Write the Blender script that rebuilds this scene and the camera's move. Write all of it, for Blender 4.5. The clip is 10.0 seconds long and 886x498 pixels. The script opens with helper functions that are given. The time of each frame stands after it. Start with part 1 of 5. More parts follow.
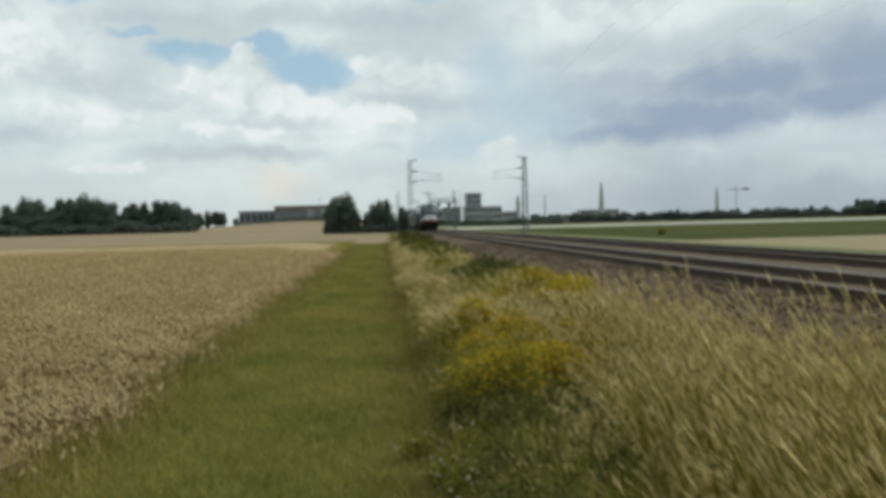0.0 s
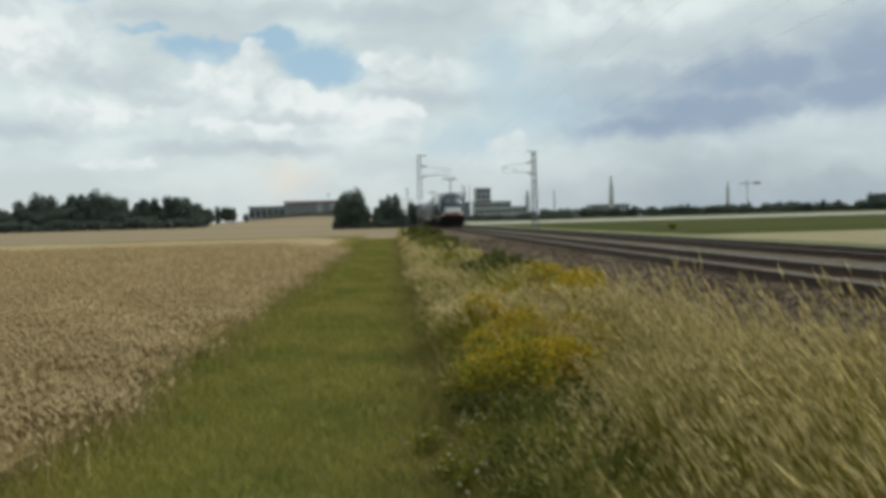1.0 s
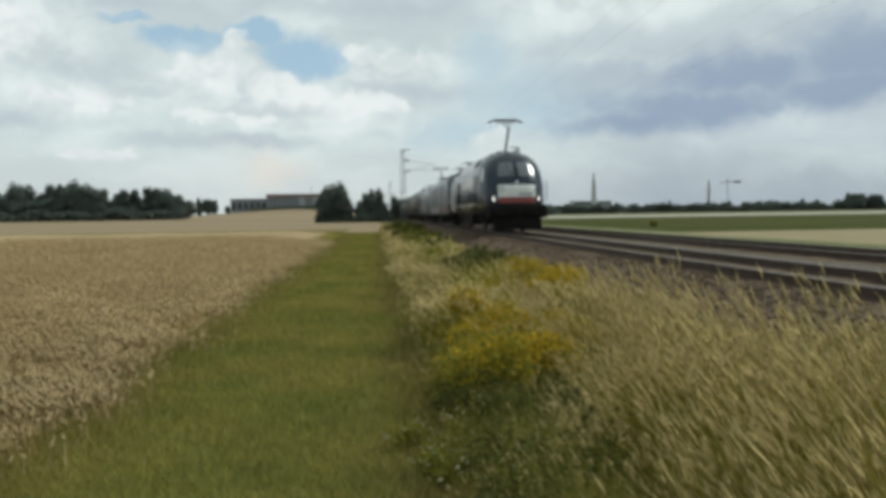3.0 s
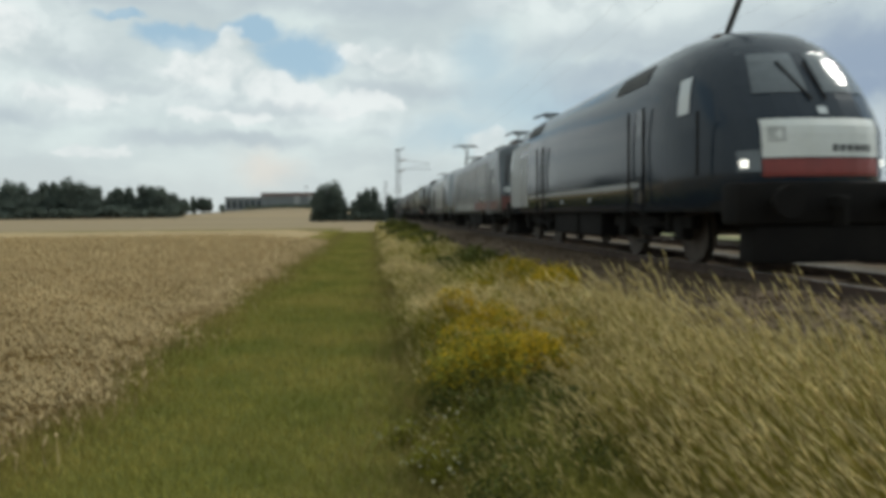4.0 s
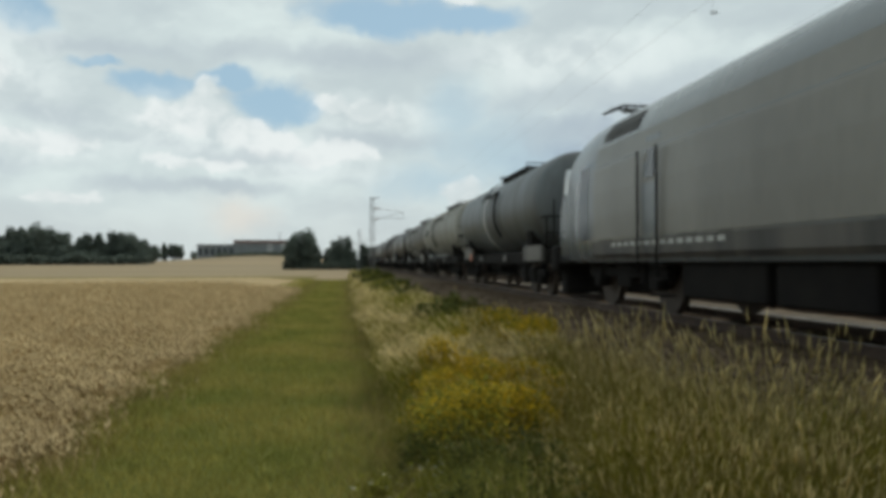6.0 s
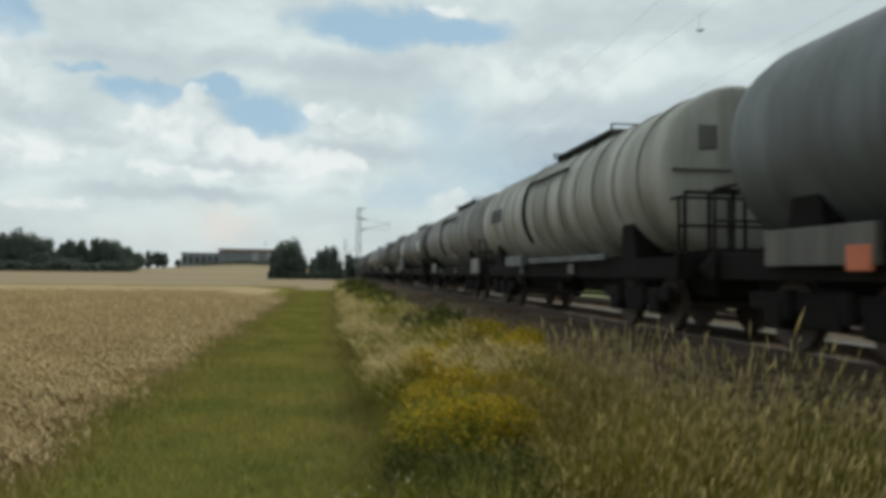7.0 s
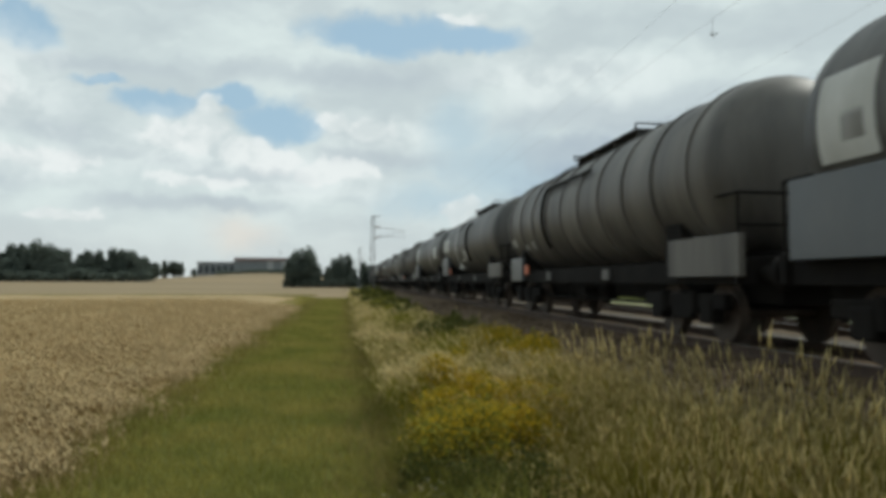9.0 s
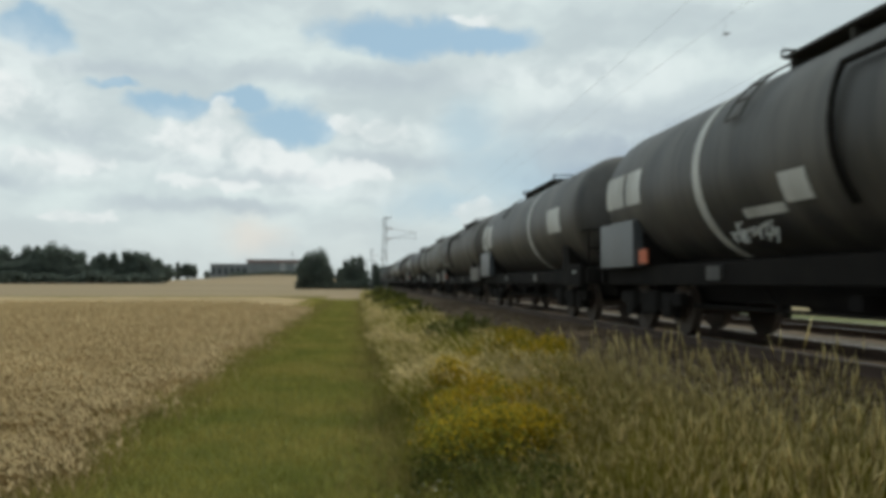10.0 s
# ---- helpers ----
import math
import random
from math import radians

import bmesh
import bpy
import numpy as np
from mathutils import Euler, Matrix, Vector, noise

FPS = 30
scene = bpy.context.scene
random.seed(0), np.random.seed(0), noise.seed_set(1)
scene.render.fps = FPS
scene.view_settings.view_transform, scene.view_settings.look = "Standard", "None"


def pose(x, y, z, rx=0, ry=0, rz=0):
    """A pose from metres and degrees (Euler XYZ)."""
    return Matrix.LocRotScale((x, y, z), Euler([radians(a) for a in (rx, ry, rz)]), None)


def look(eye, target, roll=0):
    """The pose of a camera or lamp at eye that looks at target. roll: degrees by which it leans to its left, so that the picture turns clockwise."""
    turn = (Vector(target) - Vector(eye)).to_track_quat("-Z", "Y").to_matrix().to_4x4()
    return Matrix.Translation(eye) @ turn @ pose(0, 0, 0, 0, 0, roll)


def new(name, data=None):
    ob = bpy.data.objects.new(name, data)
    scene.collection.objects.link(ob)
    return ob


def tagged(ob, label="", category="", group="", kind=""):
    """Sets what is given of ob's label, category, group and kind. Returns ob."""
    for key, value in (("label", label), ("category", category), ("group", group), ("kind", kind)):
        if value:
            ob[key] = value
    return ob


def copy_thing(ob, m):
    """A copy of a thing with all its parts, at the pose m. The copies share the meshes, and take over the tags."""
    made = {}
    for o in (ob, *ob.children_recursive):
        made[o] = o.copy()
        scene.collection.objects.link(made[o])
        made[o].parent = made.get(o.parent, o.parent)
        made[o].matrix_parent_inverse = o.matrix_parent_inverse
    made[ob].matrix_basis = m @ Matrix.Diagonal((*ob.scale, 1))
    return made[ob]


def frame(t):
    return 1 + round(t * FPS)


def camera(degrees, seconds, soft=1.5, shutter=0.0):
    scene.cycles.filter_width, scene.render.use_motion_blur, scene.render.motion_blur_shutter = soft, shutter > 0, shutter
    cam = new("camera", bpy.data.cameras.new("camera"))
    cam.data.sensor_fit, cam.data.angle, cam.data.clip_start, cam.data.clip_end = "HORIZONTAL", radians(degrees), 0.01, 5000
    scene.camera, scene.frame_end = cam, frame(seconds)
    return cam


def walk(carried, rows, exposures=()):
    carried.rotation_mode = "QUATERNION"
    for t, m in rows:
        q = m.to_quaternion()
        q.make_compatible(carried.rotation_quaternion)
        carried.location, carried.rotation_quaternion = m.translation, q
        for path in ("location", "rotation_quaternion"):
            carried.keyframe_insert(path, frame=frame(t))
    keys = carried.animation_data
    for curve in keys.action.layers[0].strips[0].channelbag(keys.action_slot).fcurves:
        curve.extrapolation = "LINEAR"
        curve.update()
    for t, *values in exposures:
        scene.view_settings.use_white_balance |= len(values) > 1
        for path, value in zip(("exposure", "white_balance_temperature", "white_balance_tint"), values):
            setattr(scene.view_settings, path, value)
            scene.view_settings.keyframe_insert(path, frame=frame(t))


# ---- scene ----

# camera: held by hand on a grass path beside the line; y runs along the track, path at z = 0
cam = camera(62.0, 10.0, soft=4.5, shutter=0.11)
PATH = [
    (0, pose(0, 0, 1.6, 88.11, 1.40, -4.52)),
    (0.5, pose(0, 0, 1.6, 87.93, 1.39, -4.37)),
    (1, pose(0, 0, 1.6, 87.74, 1.52, -3.79)),
    (1.5, pose(0, 0, 1.6, 87.40, 1.55, -3.44)),
    (2, pose(0, 0, 1.6, 87.73, 2.75, -3.61)),
    (2.5, pose(0, 0, 1.6, 87.44, 1.40, -4.58)),
    (4, pose(0, 0, 1.6, 87.26, 0.58, -5.50)),
    (4.5, pose(0, 0, 1.6, 88.66, 0.73, -6.33)),
    (5, pose(0, 0, 1.6, 90.05, 0.89, -6.85)),
    (6.5, pose(0, 0, 1.6, 91.41, -0.45, -8.07)),
    (7, pose(0, 0, 1.6, 91.95, -0.65, -8.63)),
    (7.5, pose(0, 0, 1.6, 92.20, -0.43, -8.71)),
    (8, pose(0, 0, 1.6, 92.31, 0.19, -8.37)),
    (8.5, pose(0, 0, 1.6, 92.42, -0.37, -8.22)),
    (9, pose(0, 0, 1.6, 92.50, -0.18, -7.51)),
    (9.5, pose(0, 0, 1.6, 92.58, -0.24, -6.50)),
    (10, pose(0, 0, 1.6, 92.60, -0.07, -6.59)),
]
walk(cam, PATH, [(0, 0.0, 6450, 6), (10, 0.0, 6450, 6)])

TRACK = 6.67          # centre of the near track
TRACK2 = 10.75        # centre of the far track
RAIL = 0.66           # height of the rail heads
SPEED = 24.35         # metres a second
FRONT = 106.9         # the train's front at 0 s

# ------------------------------------------------------------------ world and sun
SUN_EL, SUN_AZ = 43.0, 72.0     # degrees; azimuth clockwise from +y


def build_world():
    w = bpy.data.worlds.new("sky")
    scene.world = w
    w.use_nodes = True
    nt = w.node_tree
    nt.nodes.clear()
    N, L = nt.nodes.new, nt.links.new

    def link_in(socket, v):
        if isinstance(v, (int, float)):
            socket.default_value = v
        elif isinstance(v, tuple):
            socket.default_value = v
        else:
            L(v, socket)

    def m(op, a, b=0.0, c=0.0, clamp=False):
        n = N("ShaderNodeMath")
        n.operation, n.use_clamp = op, clamp
        for i, v in enumerate((a, b, c)):
            link_in(n.inputs[i], v)
        return n.outputs[0]

    def mix(f, a, b):
        n = N("ShaderNodeMix")
        n.data_type, n.clamp_factor = "RGBA", True
        link_in(n.inputs[0], f), link_in(n.inputs[6], a), link_in(n.inputs[7], b)
        return n.outputs[2]

    def ramp(v, lo, hi):
        n = N("ShaderNodeMapRange")
        n.interpolation_type = "SMOOTHSTEP"
        link_in(n.inputs[0], v)
        n.inputs[1].default_value, n.inputs[2].default_value = lo, hi
        return n.outputs[0]

    tc = N("ShaderNodeTexCoord")
    sep = N("ShaderNodeSeparateXYZ")
    L(tc.outputs["Generated"], sep.inputs[0])
    az = m("ARCTAN2", sep.outputs[0], sep.outputs[1])
    el = m("ARCSINE", sep.outputs[2])
    # ragged outlines: the directions are shaken by noise before the cloud shapes are laid out
    shake = N("ShaderNodeTexNoise")
    shake.inputs["Scale"].default_value, shake.inputs["Detail"].default_value, shake.inputs["Roughness"].default_value = 17.0, 7.0, 0.60
    L(tc.outputs["Generated"], shake.inputs["Vector"])
    split = N("ShaderNodeSeparateColor")
    L(shake.outputs["Color"], split.inputs[0])
    az = m("ADD", az, m("MULTIPLY", m("SUBTRACT", split.outputs[0], 0.5), 0.055))
    el = m("ADD", el, m("MULTIPLY", m("SUBTRACT", split.outputs[1], 0.5), 0.045))

    def fbm(sx, sy, detail, seed, rough=0.55):
        comb = N("ShaderNodeCombineXYZ")
        L(m("MULTIPLY", az, sx), comb.inputs[0])
        L(m("MULTIPLY", el, sy), comb.inputs[1])
        comb.inputs[2].default_value = seed
        n = N("ShaderNodeTexNoise")
        n.inputs["Scale"].default_value, n.inputs["Detail"].default_value = 1.0, detail
        n.inputs["Roughness"].default_value = rough
        L(comb.outputs[0], n.inputs["Vector"])
        return n.outputs["Fac"]

    big = fbm(4.5, 11, 6, 3.1)
    fine = fbm(19, 25, 8, 8.4, 0.6)
    wisp = fbm(9, 30, 5, 1.7)
    puff = m("ADD", m("MULTIPLY", m("SUBTRACT", fine, 0.5), 1.5), m("MULTIPLY", m("SUBTRACT", big, 0.5), 0.6))

    def blob(a, e, ra, re, rough=1.0):
        da = m("DIVIDE", m("SUBTRACT", az, a), ra)
        de = m("DIVIDE", m("SUBTRACT", el, e), re)
        r = m("SQRT", m("ADD", m("MULTIPLY", da, da), m("MULTIPLY", de, de)))
        return m("ADD", m("SUBTRACT", 1.0, r), m("MULTIPLY", puff, rough))

    def union(rows, rough=1.0):
        out = None
        for r in rows:
            b = blob(*r, rough)
            out = b if out is None else m("MAXIMUM", out, b)
        return out

    sky = N("ShaderNodeTexSky")
    sky.sky_type, sky.sun_disc = "NISHITA", False
    sky.sun_elevation, sky.sun_rotation = radians(SUN_EL), radians(SUN_AZ)
    blue = N("ShaderNodeVectorMath")
    blue.operation = "SCALE"
    L(sky.outputs[0], blue.inputs[0])
    blue.inputs["Scale"].default_value = 0.12
    haze = mix(0.75, blue.outputs[0], (0.40, 0.57, 0.70, 1))

    # broken cloud: a pale deck with holes, heaps of bright cumulus, a slate bank to the right
    deck = mix(ramp(big, 0.32, 0.66), (0.55, 0.62, 0.65, 1), (0.73, 0.81, 0.81, 1))
    deck = mix(m("MULTIPLY", ramp(wisp, 0.48, 0.75), 0.4), deck, (0.50, 0.56, 0.60, 1))
    holes = union([(-0.098, 0.207, 0.060, 0.036), (-0.060, 0.196, 0.040, 0.022), (-0.150, 0.236, 0.05, 0.016), (-0.241, 0.222, 0.065, 0.018), (-0.31, 0.243, 0.04, 0.008), (0.060, 0.326, 0.13, 0.030), (0.17, 0.322, 0.08, 0.022),
                   (-0.395, 0.295, 0.050, 0.026), (1.3, 0.5, 0.5, 0.25), (-1.2, 0.6, 0.5, 0.2), (2.6, 0.6, 0.7, 0.25)], 0.55)
    col = mix(m("MULTIPLY", ramp(holes, -0.15, 0.45), 0.97), deck, haze)
    thin = union([(0.22, 0.15, 0.14, 0.06), (0.147, 0.206, 0.05, 0.05), (0.12, 0.11, 0.10, 0.03)], 0.6)
    col = mix(m("MULTIPLY", ramp(thin, -0.3, 0.9), 0.75), col, (0.47, 0.61, 0.70, 1))
    slate = union([(0.423, 0.132, 0.16, 0.034), (0.581, 0.142, 0.14, 0.034), (0.36, 0.116, 0.12, 0.020), (0.47, 0.165, 0.16, 0.040), (0.62, 0.18, 0.12, 0.05)], 0.7)
    col = mix(m("MULTIPLY", ramp(slate, -0.45, 0.75), 0.86), col, (0.275, 0.35, 0.485, 1))
    pale = union([(0.533, 0.089, 0.12, 0.018), (0.66, 0.10, 0.12, 0.03), (0.43, 0.080, 0.06, 0.010)], 0.7)
    col = mix(m("MULTIPLY", ramp(pale, -0.2, 0.6), 0.45), col, (0.56, 0.62, 0.69, 1))
    greys = union([(-0.157, 0.097, 0.09, 0.012), (0.033, 0.163, 0.09, 0.016), (-0.264, 0.099, 0.07, 0.012), (-0.108, 0.139, 0.06, 0.012), (-0.359, 0.177, 0.07, 0.014), (-0.44, 0.12, 0.07, 0.016), (-0.33, 0.262, 0.14, 0.012), (-0.02, 0.27, 0.2, 0.02), (-0.20, 0.150, 0.05, 0.012), (0.32, 0.220, 0.12, 0.030), (0.48, 0.225, 0.14, 0.030), (0.40, 0.215, 0.24, 0.034), (0.30, 0.175, 0.10, 0.03), (-0.06, 0.128, 0.05, 0.010)], 0.7)
    col = mix(m("MULTIPLY", ramp(greys, -0.4, 0.8), 0.62), col, (0.46, 0.52, 0.58, 1))
    bodies = union([(-0.215, 0.172, 0.10, 0.046), (0.03, 0.192, 0.085, 0.030), (-0.11, 0.150, 0.10, 0.026), (-0.37, 0.142, 0.10, 0.026), (-0.44, 0.22, 0.12, 0.07), (-0.05, 0.125, 0.12, 0.022), (0.30, 0.27, 0.16, 0.035)], 0.7)
    col = mix(m("MULTIPLY", ramp(bodies, -0.35, 0.8), 0.8), col, mix(ramp(fine, 0.34, 0.62), (0.60, 0.66, 0.685, 1), (0.80, 0.855, 0.86, 1)))
    heaps = union([(-0.175, 0.219, 0.026, 0.026), (-0.180, 0.195, 0.040, 0.030), (-0.220, 0.184, 0.060, 0.024), (-0.140, 0.172, 0.040, 0.022), (-0.105, 0.158, 0.046, 0.018), (-0.018, 0.208, 0.030, 0.018), (0.028, 0.202, 0.046, 0.020), (-0.345, 0.083, 0.05, 0.009), (-0.012, 0.143, 0.06, 0.016),
                   (0.155, 0.098, 0.035, 0.022), (-0.364, 0.146, 0.07, 0.013), (-0.45, 0.21, 0.06, 0.04), (-0.185, 0.126, 0.07, 0.010), (0.162, 0.350, 0.04, 0.010)], 0.85)
    lit = mix(ramp(fine, 0.36, 0.60), (0.68, 0.735, 0.75, 1), (0.85, 0.875, 0.88, 1))
    col = mix(m("MULTIPLY", ramp(heaps, -0.02, 0.40), 0.85), col, lit)
    under = union([(-0.13, 0.139, 0.07, 0.010), (0.035, 0.166, 0.07, 0.012), (-0.30, 0.158, 0.05, 0.010), (-0.157, 0.097, 0.08, 0.010)], 0.7)
    col = mix(m("MULTIPLY", ramp(under, -0.3, 0.8), 0.45), col, (0.47, 0.53, 0.58, 1))
    # paler towards the horizon, where the air is thick
    low = m("SUBTRACT", 1.0, ramp(el, 0.0, 0.13))
    col = mix(m("MULTIPLY", low, 0.72), col, mix(ramp(az, -0.05, 0.45), (0.63, 0.665, 0.665, 1), (0.31, 0.355, 0.42, 1)))
    glow = union([(-0.142, 0.062, 0.055, 0.030)], 0.5)
    col = mix(m("MULTIPLY", ramp(glow, -0.2, 0.9), 0.5), col, (0.80, 0.70, 0.62, 1))
    bg = N("ShaderNodeBackground")
    L(col, bg.inputs[0])
    bg.inputs[1].default_value = 1.0
    out = N("ShaderNodeOutputWorld")
    L(bg.outputs[0], out.inputs[0])


build_world()
sun = new("sun", bpy.data.lights.new("sun", "SUN"))
sun.data.energy, sun.data.angle, sun.data.color = 2.1, radians(11), (1.0, 0.97, 0.90)
_sa, _se = radians(SUN_AZ), radians(SUN_EL)
SUN_WAY = Vector((math.sin(_sa) * math.cos(_se), math.cos(_sa) * math.cos(_se), math.sin(_se)))
sun.matrix_world = look(SUN_WAY * 50, (0, 0, 0))

# ------------------------------------------------------------------ materials


def material(name, a, b=None, rough=0.8, metal=0.0, scale=4.0, fine=40.0, bump=0.2, streak=(1, 1, 1), c=None, c_scale=0.7, c_amount=0.4, vary=0.0, island=False, spec=0.5, coat=0.0, through_light=0.0, tint=None):
    """Two base colours mixed by a coarse and a fine noise, a third colour in large patches, and relief."""
    mt = bpy.data.materials.new(name)
    mt.use_nodes = True
    nt = mt.node_tree
    N, L = nt.nodes.new, nt.links.new
    bs = nt.nodes["Principled BSDF"]
    b = b or tuple(x * 0.7 for x in a)
    tc = N("ShaderNodeTexCoord")
    mp = N("ShaderNodeMapping")
    mp.inputs["Scale"].default_value = streak
    L(tc.outputs["Object"], mp.inputs[0])

    def noise_tex(s, d=5.0):
        n = N("ShaderNodeTexNoise")
        n.inputs["Scale"].default_value, n.inputs["Detail"].default_value = s, d
        L(mp.outputs[0], n.inputs["Vector"])
        return n.outputs["Fac"]

    def mixer(f, x, y):
        n = N("ShaderNodeMix")
        n.data_type, n.clamp_factor = "RGBA", True
        L(f, n.inputs[0])
        for s, v in ((n.inputs[6], x), (n.inputs[7], y)):
            if isinstance(v, tuple):
                s.default_value = (*v, 1)
            else:
                L(v, s)
        return n.outputs[2]

    def stretch(f, lo, hi, top=1.0):
        n = N("ShaderNodeMapRange")
        L(f, n.inputs[0])
        n.inputs[1].default_value, n.inputs[2].default_value, n.inputs[4].default_value = lo, hi, top
        return n.outputs[0]

    n1, n2 = noise_tex(scale), noise_tex(fine, 3.0)
    add = N("ShaderNodeMath")
    add.operation = "ADD"
    half = N("ShaderNodeMath")
    half.operation = "MULTIPLY"
    half.inputs[1].default_value = 0.6
    L(n2, half.inputs[0]), L(n1, add.inputs[0]), L(half.outputs[0], add.inputs[1])
    col = mixer(stretch(add.outputs[0], 0.55, 1.05), a, b)
    if c:
        col = mixer(stretch(noise_tex(c_scale), 0.42, 0.68, c_amount), col, c)
    if tint:
        col = mixer(stretch(N("ShaderNodeObjectInfo").outputs["Random"], 0.15, 1.0, 0.75), col, tint)
    if vary:
        if island:
            src = N("ShaderNodeNewGeometry").outputs["Random Per Island"]
        else:
            src = N("ShaderNodeObjectInfo").outputs["Random"]
        hsv = N("ShaderNodeHueSaturation")
        L(stretch(src, 0.0, 1.0, 1.0), hsv.inputs["Value"])
        mr = N("ShaderNodeMapRange")
        L(src, mr.inputs[0])
        mr.inputs[3].default_value, mr.inputs[4].default_value = 1 - vary, 1 + vary
        L(mr.outputs[0], hsv.inputs["Value"])
        L(col, hsv.inputs["Color"])
        col = hsv.outputs[0]
    L(col, bs.inputs["Base Color"])
    bs.inputs["Roughness"].default_value, bs.inputs["Metallic"].default_value = rough, metal
    bs.inputs["Specular IOR Level"].default_value = spec
    bs.inputs["Coat Weight"].default_value = coat
    rr = N("ShaderNodeMapRange")
    L(n1, rr.inputs[0])
    rr.inputs[3].default_value, rr.inputs[4].default_value = max(rough - 0.12, 0.03), min(rough + 0.12, 1)
    L(rr.outputs[0], bs.inputs["Roughness"])
    if through_light:
        tl, both = N("ShaderNodeBsdfTranslucent"), N("ShaderNodeMixShader")
        L(col, tl.inputs["Color"])
        both.inputs[0].default_value = through_light
        L(bs.outputs[0], both.inputs[1]), L(tl.outputs[0], both.inputs[2])
        L(both.outputs[0], nt.nodes["Material Output"].inputs["Surface"])
    if bump:
        bp = N("ShaderNodeBump")
        bp.inputs["Strength"].default_value, bp.inputs["Distance"].default_value = bump, 0.02
        L(n2, bp.inputs["Height"])
        L(bp.outputs[0], bs.inputs["Normal"])
    return mt


M = {}
# ground
M["path"] = material("path_turf", (0.135, 0.132, 0.030), (0.080, 0.092, 0.020), 0.95, scale=1.2, fine=26, bump=0.9, c=(0.150, 0.122, 0.038), c_scale=0.4, c_amount=0.45, spec=0.1)
M["verge"] = material("verge_thatch", (0.20, 0.158, 0.056), (0.11, 0.092, 0.030), 0.95, scale=2, fine=30, bump=0.9, c=(0.20, 0.145, 0.06), spec=0.1)
M["straw"] = material("wheat_canopy", (0.365, 0.270, 0.142), (0.300, 0.220, 0.112), 0.95, scale=1.1, fine=9, bump=1.0, c=(0.44, 0.325, 0.18), c_scale=0.06, c_amount=0.5, spec=0.1)
M["straw_far"] = material("far_field", (0.262, 0.205, 0.128), (0.212, 0.163, 0.097), 0.95, scale=0.05, fine=1.5, bump=0.3, streak=(0.3, 1, 1), c=(0.38, 0.27, 0.15), c_scale=0.02, spec=0.1)
M["soil"] = material("field_soil", (0.13, 0.095, 0.05), (0.08, 0.06, 0.03), 0.95, scale=2, fine=24, bump=0.7, spec=0.1)
M["crop"] = material("green_crop", (0.062, 0.070, 0.018), (0.044, 0.052, 0.013), 0.95, scale=0.3, fine=4, bump=0.8, c=(0.105, 0.085, 0.035), c_scale=0.03, spec=0.02)
M["pale_strip"] = material("pale_stubble", (0.40, 0.385, 0.32), (0.33, 0.315, 0.26), 0.95, scale=0.2, fine=3, bump=0.3, spec=0.05)
M["tan"] = material("dry_field", (0.29, 0.24, 0.14), (0.23, 0.19, 0.10), 0.95, scale=0.4, fine=6, bump=0.5, spec=0.1)
M["meadow"] = material("rough_meadow", (0.14, 0.15, 0.06), (0.09, 0.10, 0.04), 0.95, scale=0.6, fine=7, bump=0.8, c=(0.27, 0.25, 0.14), c_scale=0.12, c_amount=0.6, spec=0.1)
M["ballast"] = material("ballast", (0.120, 0.078, 0.043), (0.062, 0.041, 0.024), 0.95, scale=5, fine=34, bump=1.0, c=(0.165, 0.118, 0.072), c_scale=0.8, c_amount=0.5, spec=0.2)
M["stone"] = material("ballast_stone", (0.116, 0.080, 0.050), (0.070, 0.050, 0.033), 0.9, scale=9, fine=60, bump=0.3, vary=0.45, island=True, spec=0.2)
M["pale_ballast"] = material("pale_gravel", (0.145, 0.122, 0.094), (0.09, 0.074, 0.056), 0.95, scale=5, fine=34, bump=1.0, spec=0.2)
M["rail"] = material("rusty_rail", (0.09, 0.055, 0.038), (0.05, 0.032, 0.024), 0.75, 0.2, scale=6, fine=60, bump=0.2)
M["rail_head"] = material("rail_head_steel", (0.30, 0.28, 0.26), (0.21, 0.195, 0.18), 0.5, 0.8, scale=3, fine=40, bump=0.03)
M["sleeper"] = material("concrete_sleeper", (0.10, 0.078, 0.058), (0.06, 0.046, 0.034), 0.9, scale=4, fine=40, bump=0.3, vary=0.2)
# plants
M["grass_dry"] = material("dry_grass", (0.46, 0.365, 0.092), (0.25, 0.212, 0.044), 0.75, scale=3, fine=15, bump=0, vary=0.35, island=True, spec=0.25, through_light=0.4, tint=(0.24, 0.232, 0.034))
M["grass_seed"] = material("grass_seed_head", (0.69, 0.565, 0.28), (0.47, 0.37, 0.145), 0.85, scale=3, fine=15, bump=0, vary=0.3, island=True, spec=0.2, through_light=0.35)
M["grass_green"] = material("green_grass", (0.270, 0.240, 0.030), (0.135, 0.138, 0.018), 0.7, scale=3, fine=15, bump=0, vary=0.4, island=True, spec=0.25, through_light=0.4)
M["green_stem"] = material("olive_grass", (0.268, 0.239, 0.047), (0.138, 0.145, 0.027), 0.75, scale=3, fine=15, bump=0, vary=0.35, island=True, spec=0.2, through_light=0.4)
M["turf_blade"] = material("turf_blade", (0.300, 0.272, 0.062), (0.165, 0.178, 0.036), 0.75, scale=1.1, fine=3.5, bump=0, vary=0.25, island=True, c=(0.40, 0.31, 0.09), c_scale=0.5, c_amount=0.6, spec=0.2, through_light=0.35)
M["margin_blade"] = material("margin_blade", (0.33, 0.25, 0.09), (0.17, 0.15, 0.045), 0.8, scale=1.5, fine=6, bump=0, vary=0.35, island=True, spec=0.15, through_light=0.35)
